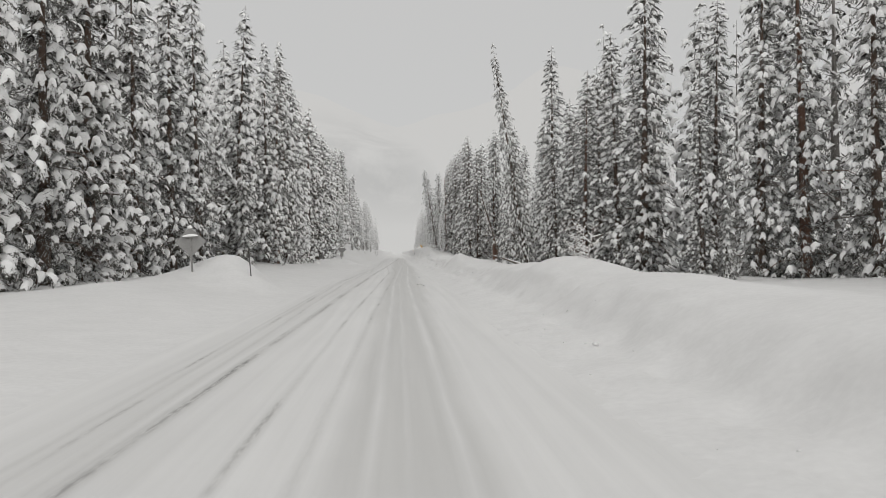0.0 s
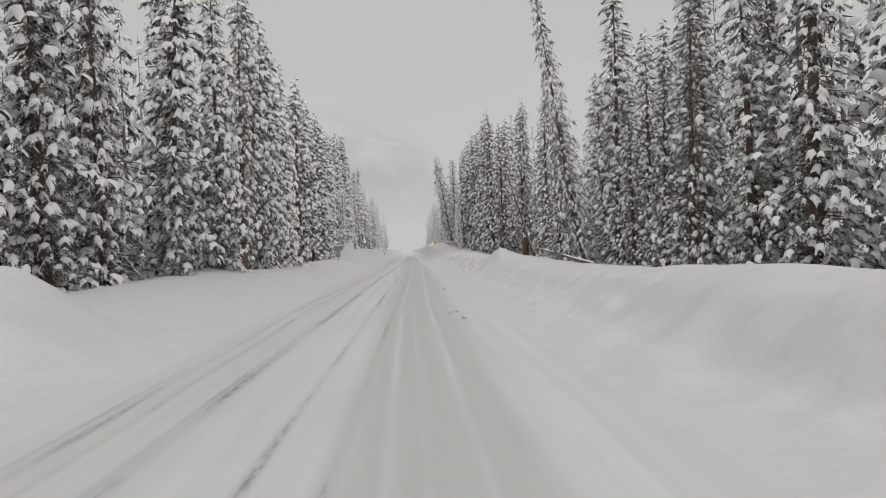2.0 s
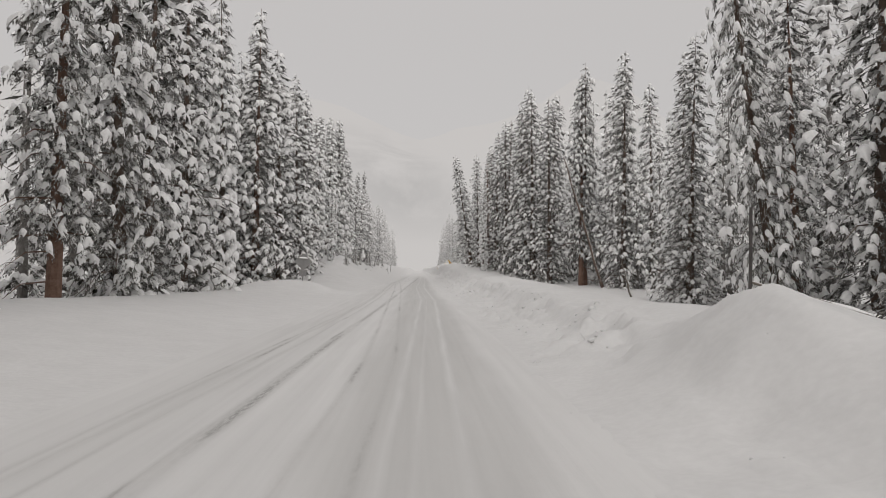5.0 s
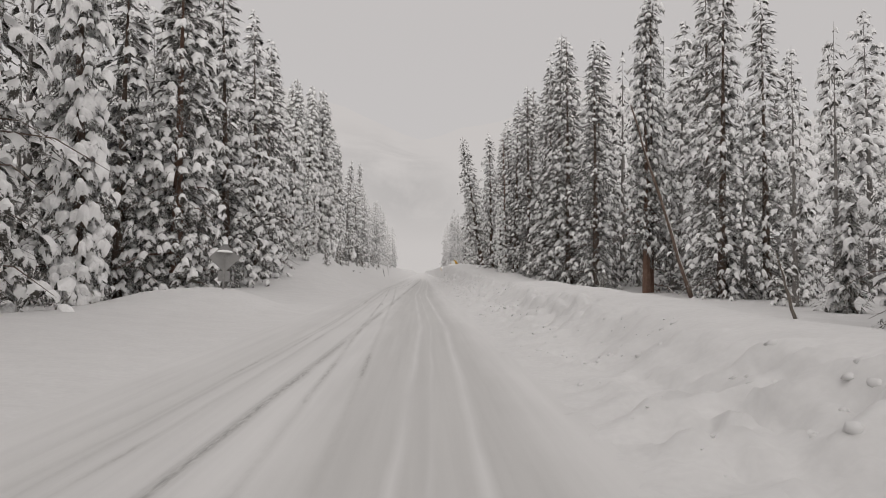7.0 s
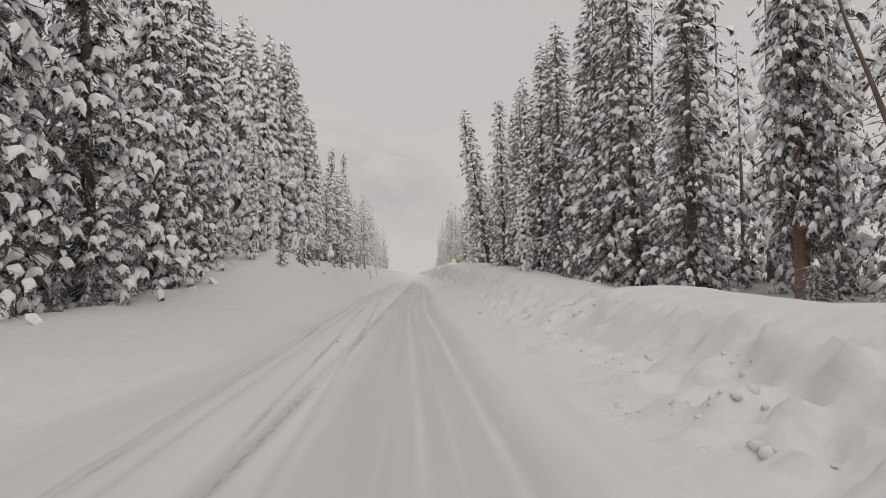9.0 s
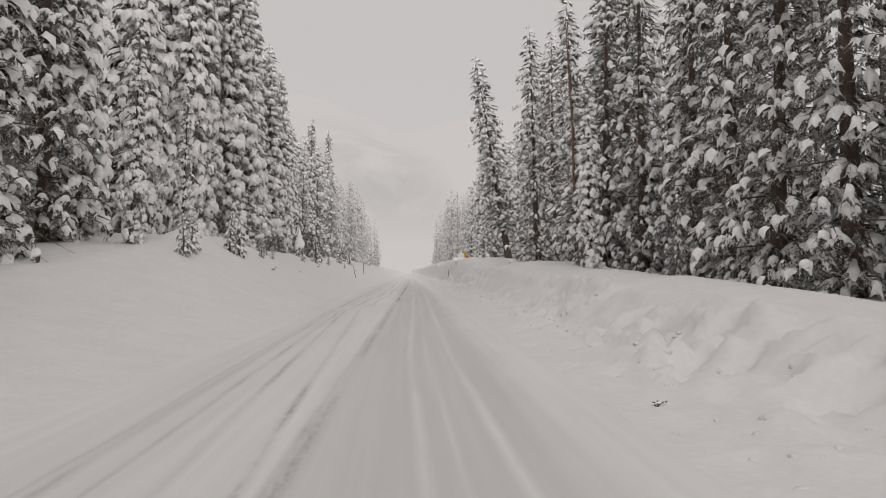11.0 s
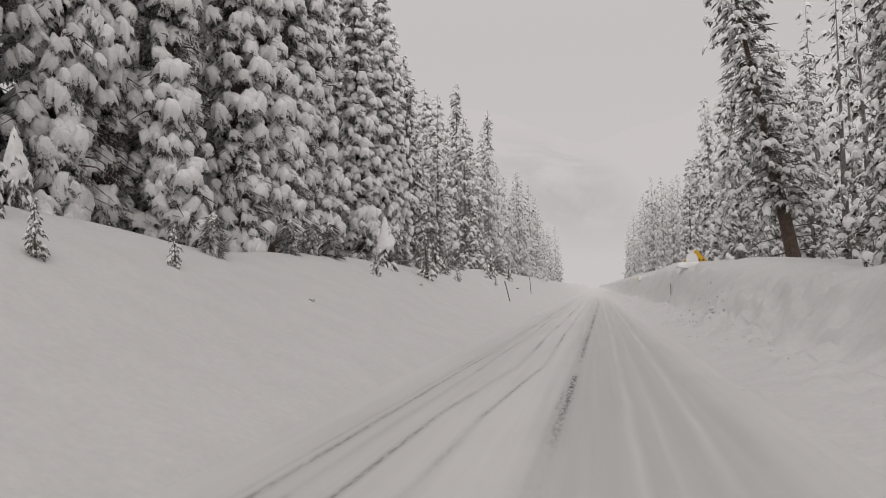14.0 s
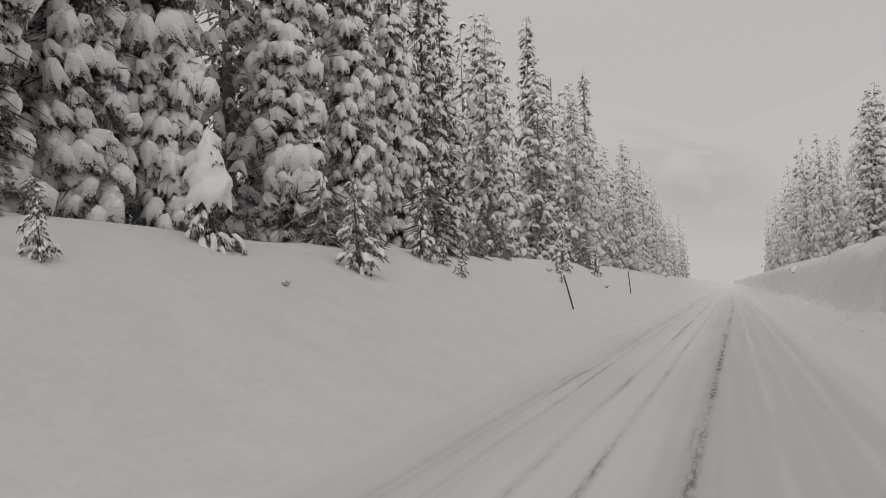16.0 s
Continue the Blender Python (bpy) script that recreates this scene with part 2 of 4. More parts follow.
# snow dulled and needles under it paled: light haze painted on mid firs
SNOW_HAZE = clinging_snow("hazed_clinging_snow", 0.38, (0.16, 0.155, 0.148), (0.84, 0.835, 0.83))
YOUNG_SNOW = clinging_snow("deep_clinging_snow", 0.36)


def road_material():
    """Packed snow: pale loose snow, grey driven lanes with bright ridges, and dark streaks where tyres bared the asphalt."""
    m, nodes, links, bsdf = material("packed_snow_road", (0.8, 0.8, 0.79), 0.7)
    co, sep = node(m, "ShaderNodeTexCoord"), nodes.new("ShaderNodeSeparateXYZ")
    links.new(co.outputs["Object"], sep.inputs[0])

    def noise_at(sx, sy, detail=3.0):
        mp = node(m, "ShaderNodeMapping", Scale=(sx, sy, 1.0))
        links.new(co.outputs["Object"], mp.inputs[0])
        n = node(m, "ShaderNodeTexNoise", Scale=1.0, Detail=detail)
        links.new(mp.outputs[0], n.inputs["Vector"])
        return n.outputs[0]

    def maths(op, a, b=None, c=None, clamp=False):
        n = nodes.new("ShaderNodeMath")
        n.operation, n.use_clamp = op, clamp
        for i, v in enumerate((a, b, c)):
            if v is None:
                continue
            if isinstance(v, (int, float)):
                n.inputs[i].default_value = v
            else:
                links.new(v, n.inputs[i])
        return n.outputs[0]

    def read(name):
        n = nodes.new("ShaderNodeAttribute")
        n.attribute_name = name
        return n.outputs["Fac"]

    streaks = noise_at(5.0, 0.10, 5.0)
    grain = noise_at(6.0, 3.0, 6.0)
    patches = noise_at(0.5, 0.22, 3.0)
    wob = maths("MULTIPLY_ADD", noise_at(0.6, 0.35, 2.0), 0.22, -0.11)
    x = maths("ADD", sep.outputs[0], wob)
    # pale shoulders, grey driven lanes
    across = maths("MULTIPLY_ADD", x, 1 / 6.0, 4.0 / 6.0, True)
    P, G, W = (0.652, 0.647, 0.64), (0.525, 0.52, 0.51), (0.618, 0.613, 0.606)

    def xs(v):
        return (v + 4.0) / 6.0
    far_lane = ramp(m, across, (xs(-3.75), P), (xs(-3.3), W), (xs(-2.8), (0.597, 0.592, 0.583)), (xs(-2.3), W), (xs(-1.4), P))
    inside = ramp(m, maths("MULTIPLY_ADD", maths("ADD", read("inlane"), maths("MULTIPLY", wob, 0.8)), 0.5, 0.25, True), (0.18, (0, 0, 0)), (0.31, (1, 1, 1)), (0.70, (1, 1, 1)), (0.82, (0, 0, 0)))
    lanes = nodes.new("ShaderNodeMix")
    lanes.data_type = "RGBA"
    lanes.inputs[7].default_value = (*G, 1)
    links.new(maths("MULTIPLY", inside.outputs[0], maths("MULTIPLY_ADD", patches, 0.8, 0.5, True)), lanes.inputs[0])
    links.new(far_lane.outputs[0], lanes.inputs[6])
    # bright ridges between the wheel tracks
    lane = read("lane")
    ridge = ramp(m, maths("MULTIPLY_ADD", maths("ADD", lane, maths("MULTIPLY", wob, 0.4)), 0.5, 0.5, True), (0.30, (0, 0, 0)), (0.345, (0.8, 0.8, 0.8)), (0.39, (0, 0, 0)),
                 (0.47, (0, 0, 0)), (0.49, (0.4, 0.4, 0.4)), (0.52, (0, 0, 0)), (0.66, (0, 0, 0)), (0.71, (0.9, 0.9, 0.9)), (0.76, (0, 0, 0)))
    mr = nodes.new("ShaderNodeMix")
    mr.data_type = "RGBA"
    mr.inputs[7].default_value = (*P, 1)
    links.new(maths("MULTIPLY", ridge.outputs[0], maths("MULTIPLY_ADD", patches, 2.0, -0.3, True)), mr.inputs[0])
    links.new(lanes.outputs[2], mr.inputs[6])
    mixs = nodes.new("ShaderNodeMix")
    mixs.data_type, mixs.blend_type = "RGBA", "MULTIPLY"
    mixs.inputs[0].default_value = 1.0
    st = ramp(m, maths("MULTIPLY_ADD", streaks, 0.65, maths("MULTIPLY", patches, 0.35)), (0.36, (0.94, 0.94, 0.94)), (0.62, (1.03, 1.03, 1.03)))
    links.new(mr.outputs[2], mixs.inputs[6])
    links.new(st.outputs[0], mixs.inputs[7])
    col = mixs.outputs[2]
    # bared asphalt along the lines where tyres run, over softer grey lines
    ragged = noise_at(22.0, 4.0, 5.0)
    for k, (name, at, half, need, sy) in enumerate((("line_a", 0.0, 0.055, 0.42, 0.17), ("line_a", -0.10, 0.030, 0.56, 0.24), ("line_b", 0.0, 0.035, 0.50, 0.15), ("line_b", 0.30, 0.03, 0.56, 0.19),
                                                    ("line_b", -0.14, 0.025, 0.56, 0.21), ("line_c", 0.0, 0.035, 0.48, 0.16), ("line_c", 0.55, 0.035, 0.53, 0.2))):
        d = maths("ABSOLUTE", maths("SUBTRACT", maths("ADD", read(name), maths("MULTIPLY", wob, 0.25)), at))
        soft = maths("SUBTRACT", 1.0, maths("DIVIDE", d, half * 2.6), None, True)
        line = maths("SUBTRACT", 1.3, maths("DIVIDE", d, half), None, True)
        gap = maths("MULTIPLY_ADD", maths("SUBTRACT", noise_at(0.05 + 0.07 * k, sy, 4.0), need), 8.0, 0.0, True)
        dark = maths("MULTIPLY", maths("MULTIPLY", line, gap), maths("MULTIPLY", maths("MULTIPLY_ADD", ragged, 4.0, -1.45, True), read("worn_a" if name == "line_a" else "worn")), None, True)
        hint = maths("MULTIPLY", maths("MULTIPLY", soft, maths("MULTIPLY_ADD", gap, 0.5, 0.38)), maths("MULTIPLY_ADD", ragged, 1.2, 0.3), None, True)
        for amount, tone in ((hint, (0.42, 0.415, 0.405, 1)), (dark, (0.07, 0.067, 0.065, 1))):
            mk = nodes.new("ShaderNodeMix")
            mk.data_type = "RGBA"
            mk.inputs[7].default_value = tone
            links.new(amount, mk.inputs[0])
            links.new(col, mk.inputs[6])
            col = mk.outputs[2]
    # farther on the lanes pale to the snow's tone: mist painted into the colour
    fresh = nodes.new("ShaderNodeMix")
    fresh.data_type = "RGBA"
    fresh.inputs[7].default_value = (0.66, 0.655, 0.648, 1)
    links.new(read("haze_fade"), fresh.inputs[0])
    links.new(col, fresh.inputs[6])
    links.new(fresh.outputs[2], bsdf.inputs["Base Color"])
    bp = node(m, "ShaderNodeBump", Strength=0.35, Distance=0.03)
    links.new(maths("ADD", streaks, maths("MULTIPLY", grain, 0.5)), bp.inputs["Height"])
    links.new(bp.outputs[0], bsdf.inputs["Normal"])
    return m


ROAD = road_material()


def backdrop_material():
    """Far mountainside dissolving in cloud: a plain glowing distance."""
    m = bpy.data.materials.new("glowing_mountain_backdrop")
    m.use_nodes = True
    nodes, links = m.node_tree.nodes, m.node_tree.links
    nodes.clear()
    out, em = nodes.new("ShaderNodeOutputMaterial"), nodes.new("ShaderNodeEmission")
    co, sep = nodes.new("ShaderNodeTexCoord"), nodes.new("ShaderNodeSeparateXYZ")
    links.new(co.outputs["Object"], sep.inputs[0])
    n1 = node(m, "ShaderNodeTexNoise", Scale=0.013, Detail=7.0, Roughness=0.62)
    links.new(co.outputs["Object"], n1.inputs["Vector"])
    def maths(op, p, q, clamp=False):
        k = nodes.new("ShaderNodeMath")
        k.operation, k.use_clamp = op, clamp
        for i, val in enumerate((p, q)):
            if isinstance(val, (int, float)):
                k.inputs[i].default_value = val
            else:
                links.new(val, k.inputs[i])
        return k.outputs[0]
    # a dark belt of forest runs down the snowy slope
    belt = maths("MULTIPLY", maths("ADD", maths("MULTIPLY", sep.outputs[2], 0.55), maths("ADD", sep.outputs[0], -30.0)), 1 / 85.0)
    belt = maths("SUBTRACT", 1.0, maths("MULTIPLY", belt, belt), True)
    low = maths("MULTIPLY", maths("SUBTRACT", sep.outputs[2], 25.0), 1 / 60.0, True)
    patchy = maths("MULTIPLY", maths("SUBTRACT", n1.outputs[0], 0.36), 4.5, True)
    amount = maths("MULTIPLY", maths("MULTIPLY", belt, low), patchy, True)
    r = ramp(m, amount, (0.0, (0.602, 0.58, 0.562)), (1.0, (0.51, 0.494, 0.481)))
    # fades upward into the sky's tone: haze put into the glow
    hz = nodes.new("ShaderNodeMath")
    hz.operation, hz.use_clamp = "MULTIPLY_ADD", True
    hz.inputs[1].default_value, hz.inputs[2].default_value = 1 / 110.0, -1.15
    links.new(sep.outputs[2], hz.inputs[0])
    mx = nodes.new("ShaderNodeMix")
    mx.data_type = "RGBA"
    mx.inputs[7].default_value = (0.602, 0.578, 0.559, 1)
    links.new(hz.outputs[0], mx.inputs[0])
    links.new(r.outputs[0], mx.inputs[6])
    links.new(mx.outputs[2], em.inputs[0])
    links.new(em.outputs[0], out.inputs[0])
    return m


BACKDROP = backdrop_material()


# ---------------------------------------------------------------- mesh helpers
def mesh_object(name, verts, faces, mat, parent=None, smoothed=False, label=""):
    me = bpy.data.meshes.new(name)
    me.from_pydata(np.asarray(verts).tolist(), [], faces.tolist() if isinstance(faces, np.ndarray) else faces)
    if smoothed:
        me.polygons.foreach_set("use_smooth", [True] * len(me.polygons))
    me.materials.append(mat)
    me.update()
    ob = new(name, me)
    ob.parent = parent
    if label:
        ob["label"] = label
    return ob


def part(name, bm, mat, parent, label="", smoothed=False):
    """Links a bmesh as one mesh object under a thing."""
    me = bpy.data.meshes.new(name)
    bmesh.ops.recalc_face_normals(bm, faces=bm.faces)
    bm.to_mesh(me)
    bm.free()
    if smoothed:
        me.polygons.foreach_set("use_smooth", [True] * len(me.polygons))
    me.materials.append(mat)
    ob = new(name, me)
    ob.parent = parent
    if label:
        ob["label"] = label
    return ob


def grid_mesh(name, xs, ys, height, mat):
    gx, gy = np.meshgrid(xs, ys)
    v = np.stack([gx, gy, height(gx, gy)], -1).reshape(-1, 3)
    n, m = len(xs), len(ys)
    a = (np.arange(m - 1)[:, None] * n + np.arange(n - 1)[None]).ravel()
    f = np.stack([a, a + 1, a + n + 1, a + n], 1)
    return mesh_object(name, v, f, mat, smoothed=True)


def tube(points, radii, sides=7, cap=True):
    """Vertices and faces of a tapered tube along points."""
    pts = np.asarray(points, float)
    v, f = [], []
    for i, p in enumerate(pts):
        d = pts[min(i + 1, len(pts) - 1)] - pts[max(i - 1, 0)]
        d = d / (np.linalg.norm(d) + 1e-9)
        a = np.cross(d, (0.31, 0.87, 0.22) if abs(d[2]) > 0.5 else (0, 0, 1))
        a /= np.linalg.norm(a)
        b = np.cross(d, a)
        for k in range(sides):
            t = 2 * math.pi * k / sides
            v.append(p + radii[i] * (math.cos(t) * a + math.sin(t) * b))
    for i in range(len(pts) - 1):
        for k in range(sides):
            q = (k + 1) % sides
            f.append((i * sides + k, i * sides + q, (i + 1) * sides + q, (i + 1) * sides + k))
    if cap:
        f.append(tuple(range(sides))[::-1])
        f.append(tuple((len(pts) - 1) * sides + k for k in range(sides)))
    return v, f


def join(pieces):
    v, f = [], []
    for pv, pf in pieces:
        o = len(v)
        v += [tuple(p) for p in pv]
        f += [tuple(i + o for i in face) for face in pf]
    return v, f


def gz(x, y):
    return float(ground_z(x, y))


# ---------------------------------------------------------------- ground and road
xs = np.concatenate([[-600, -400, -250, -160, -100, -70, -50, -38, -30, -25, -21], np.arange(-18.5, -4.7, 0.42), np.arange(-4.6, -3.3, 0.13), np.arange(-3.2, 1.2, 0.9),
                     np.arange(1.25, 6.6, 0.13), np.arange(6.7, 14, 0.5), [15, 17, 20, 24, 30, 38, 50, 70, 100, 160, 250, 400, 600]])
ys = np.concatenate([[-60, -40, -25, -15, -8, -3], np.arange(0, 60, 0.24), np.arange(60, 168, 0.16), np.arange(168, 205, 0.24), np.arange(205, 260, 0.8), np.arange(260, 420, 4), [430, 460, 500, 560, 640, 760, 900]])


def ground_height(x, y):
    on_road = smooth(-3.85, -3.45, x) * (1 - smooth(1.6, 1.9, x))
    return ground_z(x, y) - 0.14 * on_road


ground = grid_mesh("ground", xs, ys, ground_height, SNOW)
tagged(ground, "deep fresh white snow banked along both roadsides", "snow", kind="structure")


def road_height(x, y):
    """Shallow ruts pressed into the snow, with ridges between them."""
    z = 0.012 + 0 * x
    w = x + 0.17 * vnoise(y / 9, 0 * y, 31)
    for at, half, deep in ((0.85, 0.28, 0.030), (-0.45, 0.26, 0.030), (0.28, 0.10, 0.012), (-1.66, 0.12, 0.028), (-2.55, 0.14, 0.030), (-2.95, 0.10, 0.02), (-0.05, 0.08, 0.01)):
        z = z - deep * np.exp(-((w - at) / half) ** 2)
    z = z + 0.012 * vnoise(x / 0.25, y / 4, 32) + 0.008 * vnoise(x / 0.12, y / 0.9, 33)
    edge = smooth(1.45, 2.1, x) + smooth(3.2, 4.1, -x)
    return z + (ground_z(x, y) + 0.006 - z) * np.clip(edge, 0, 1) - 0.05 * (smooth(2.0, 2.32, x) + smooth(3.9, 4.3, -x))


road = grid_mesh("road", np.arange(-4.3, 2.34, 0.083), np.concatenate([np.arange(-30, 0, 2), np.arange(0, 200, 0.4), np.arange(200, 300, 2), np.arange(300, 900, 30)]), road_height, ROAD)
tagged(road, "snow-packed two-lane road with grey tyre ruts and bared streaks", "road", kind="structure")
# how far each spot lies from the wandering wheel lines
co = np.empty(len(road.data.vertices) * 3)
road.data.vertices.foreach_get("co", co)
co = co.reshape(-1, 3)
for name, at_y, at_x in (("line_a", (0, 30, 62, 85, 100, 140, 160, 200), (-2.45, -2.15, -1.8, -1.38, -1.15, -0.68, -0.42, 0.1)),
                         ("line_b", (0, 30, 42, 75, 90, 115, 135, 157, 200), (-2.85, -3.15, -3.25, -2.5, -2.42, -2.78, -3.05, -2.78, -2.6)),
                         ("line_c", (0, 20, 60, 110, 134, 139, 143, 149, 157, 200), (-1.4, -1.3, -0.8, -1.9, -2.6, -2.3, -2.22, -1.8, -1.8, -1.5)),
                         ("lane", (0, 40, 74, 87, 117, 137, 155, 200), (0.0, 0.0, 0.45, 0.6, 0.2, 0.45, 0.6, 0.8))):
    at = road.data.attributes.new(name, "FLOAT", "POINT")
    at.data.foreach_set("value", co[:, 0] - np.interp(co[:, 1], at_y, at_x))
# where each spot lies between the two edges of the driven lane
at = road.data.attributes.new("inlane", "FLOAT", "POINT")
lane_left, lane_right = np.interp(co[:, 1], (8, 42, 79, 112, 137), (-0.6, -0.8, -0.68, -0.95, -0.76)), np.interp(co[:, 1], (8, 42, 79, 112, 137), (0.62, 1.06, 1.5, 1.2, 1.4))
at.data.foreach_set("value", (co[:, 0] - lane_left) / (lane_right - lane_left))
# how far the tyres have worn through to the asphalt, along the road, and where painted mist pales the lanes
for name, at_y, amount in (("worn", (0, 30, 55, 118, 132, 200), (0.7, 0.4, 0.3, 0.22, 0.45, 0.4)), ("worn_a", (0, 30, 55, 100, 138, 146, 176, 186, 210), (0.75, 0.45, 0.4, 0.2, 0.15, 1.0, 1.0, 0.6, 0.6)), ("haze_fade", (185, 260), (0, 1))):
    at = road.data.attributes.new(name, "FLOAT", "POINT")
    at.data.foreach_set("value", np.interp(co[:, 1], at_y, amount))

# far mountainside, glowing by itself, almost lost in cloud painted into its colour
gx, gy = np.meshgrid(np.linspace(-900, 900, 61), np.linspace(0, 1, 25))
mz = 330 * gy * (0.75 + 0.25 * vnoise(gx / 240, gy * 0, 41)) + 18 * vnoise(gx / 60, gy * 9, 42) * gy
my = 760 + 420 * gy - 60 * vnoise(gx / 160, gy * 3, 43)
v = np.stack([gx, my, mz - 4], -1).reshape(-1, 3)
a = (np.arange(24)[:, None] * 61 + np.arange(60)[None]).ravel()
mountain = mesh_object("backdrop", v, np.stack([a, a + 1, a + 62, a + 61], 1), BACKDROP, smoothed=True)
tagged(mountain, "glowing backdrop of a pale snowy mountainside dissolving into grey cloud", "mountain", kind="structure")


# ---------------------------------------------------------------- conifers under snow
def bough(rng, length, rich, pads, size, narrow, sprays):
    """One snow-laden bough of unit length along +x, for boughs about length metres long: a drooping arm, paw-shaped pads of snow with
    lobed rims, a fringe of hanging needle twigs under each rim, and bare sprays. rich: 2 for the closest trees, 0 for the farthest."""
    nv, nf, sv, sf = [], [], [], []
    zup = np.array((0.0, 0.0, 1.0))

    def droop(s):
        return length * (0.05 * s - 0.30 * s ** 2.0)

    def blade(p, d, ln, width):
        d = d / np.linalg.norm(d)
        side = np.cross(d, (rng.uniform(-1, 1), rng.uniform(-1, 1), rng.uniform(-0.3, 1)))
        side = side / (np.linalg.norm(side) + 1e-6)
        o = len(nv)
        nv.extend([p + side * width, p - side * width, p + d * ln])
        nf.append((o, o + 1, o + 2))

    def spray(p, d, ln, w):
        """A bare twig with thin side twigs, sagging."""
        d = d / np.linalg.norm(d)
        e = np.cross(zup + np.array((rng.uniform(-0.5, 0.5), rng.uniform(-0.5, 0.5), 0)), d)
        e = e / np.linalg.norm(e)
        blade(p, d - zup * 0.3, ln, w)
        for i in range((2, 5, 7)[rich]):
            q = rng.uniform(0.15, 0.9)
            blade(p + d * ln * q - zup * 0.3 * ln * q, d * 0.7 + e * rng.choice((-1, 1)) * rng.uniform(0.4, 1.0) - zup * rng.uniform(0.1, 0.9), ln * rng.uniform(0.3, 0.55), w * 0.8)

    def pad(root, yaw, pitch, reach, wide, high, sag):
        """A cushion of snow on a fan of twigs: domed, its outer rim split into drooping fingers."""
        n = (7, 8, 13)[rich]
        ca, sa, cp, sp = math.cos(yaw), math.sin(yaw), math.cos(pitch), math.sin(pitch)
        d, e = np.array((ca * cp, sa * cp, -sp)), np.array((-sa, ca, 0.0))
        u = np.cross(d, e)
        rings = (((0.62, 0.80), (1.0, 0.0)), ((0.6, 0.84), (1.0, -0.05)), ((0.58, 0.86), (1.0, 0.10), (0.86, -0.5)))[rich]
        turn, edge = rng.uniform(-0.3, 0.3), []
        for i in range(n):
            outer = math.cos(2 * math.pi * i / n + turn) > -0.45
            edge.append(rng.uniform(0.9, 1.28) if outer and i % 2 else rng.uniform(0.5, 0.82) if outer else rng.uniform(0.75, 1.0))
        o = len(sv)
        sv.append(root + d * reach * rng.uniform(0.40, 0.55) + u * high - zup * sag * reach * 0.22)
        for r, lift in rings:
            for i in range(n):
                t = 2 * math.pi * i / n + turn
                f = r * (1 + (edge[i] - 1) * (0.45 if r < 0.7 else 1.0)) * rng.uniform(0.93, 1.07)
                x = 0.5 + 0.5 * f * math.cos(t)
                sv.append(root + d * reach * x + e * 0.5 * wide * f * math.sin(t) + u * high * (lift * rng.uniform(0.8, 1.2))
                          - zup * (sag * reach * max(0, x) ** 2 + (0.5 * high * (edge[i] > 0.97) + 0.25 * wide * abs(math.sin(t)) * f) * (r > 0.7)))
        for i in range(n):
            q = (i + 1) % n
            sf.append((o, o + 1 + i, o + 1 + q))
            for k in range(len(rings) - 1):
                g = o + 1 + k * n
                sf.append((g + i, g + n + i, g + n + q))
                sf.append((g + i, g + n + q, g + q))
        # hanging needles under the rim
        rim = o + 1 + n
        for i in range(n):
            out = math.cos(2 * math.pi * i / n + turn)
            if out < -0.5:
                continue
            for _ in range((1, 1, 3)[rich]):
                base = sv[rim + i] + (sv[rim + (i + 1) % n] - sv[rim + i]) * rng.uniform(-0.1, 0.7) + (root + d * reach * 0.5 - sv[rim + i]) * 0.16 - u * 0.25 * high
                way = (sv[rim + i] - root - d * reach * 0.45)
                way = way / (np.linalg.norm(way) + 1e-6)
                blade(base, way * rng.uniform(0.5, 1.1) + d * 0.3 - zup * rng.uniform(0.3, 1.3), rng.uniform(0.08, 0.20) * (1.2, 1.1, 0.85)[rich], rng.uniform(0.016, 0.030) * (1.7, 1.5, 0.75)[rich])

    for i in range(pads):
        if i == 0:
            s, yaw = 0.42 if length > 0.8 else 0.2, rng.uniform(-0.25, 0.25)
            reach = min((1.02 - s) * length, 0.72 * size) * rng.uniform(0.85, 1.15)
            s = 1.02 - reach / length
        else:
            s, yaw = rng.uniform(0.12, 0.66), (1 if i % 2 else -1) * radians(rng.uniform(15, 70))
            reach = min(length * rng.uniform(0.30, 0.46), 0.62 * size) * rng.uniform(0.6, 1.3)
        wide = min(reach * rng.uniform(0.5, 0.95), 0.52 * size) * narrow
        root = np.array((s * length, 0.1 * length * math.sin(yaw), droop(s) + rng.uniform(-0.02, 0.05)))
        pad(root, yaw, 0.08 + 0.42 * s + rng.uniform(-0.2, 0.2), reach, wide, min(0.26, 0.47 * wide) * rng.uniform(0.7, 1.3), rng.uniform(0.15, 0.5))
    for i in range(sprays):
        s = rng.uniform(0.15, 0.85)
        ang = radians(rng.uniform(15, 75)) * (1 if i % 2 else -1)
        spray(np.array((s * length, 0.05 * math.sin(ang), droop(s) - 0.03)), np.array((math.cos(ang), math.sin(ang), -0.35 - 0.4 * s)), min(0.36, length * rng.uniform(0.18, 0.34) + 0.08), rng.uniform(0.012, 0.02) * (2.2, 1.3, 1.0)[rich])
    for i in range((1, 2, 7)[rich]):
        s = rng.uniform(0.02, 0.7)
        blade(np.array((s * length, 0, droop(s) - 0.02)), np.array((rng.uniform(0.2, 1.0), rng.uniform(-1, 1), rng.uniform(-1.0, -0.1))), rng.uniform(0.15, 0.35) * min(1, length), 0.018)
    blade(np.array((0.0, 0, 0)), np.array((1.0, 0, -0.08)), 0.7 * length, 0.024)
    return np.array(nv) / length, np.array(nf), np.array(sv) / length, np.array(sf)


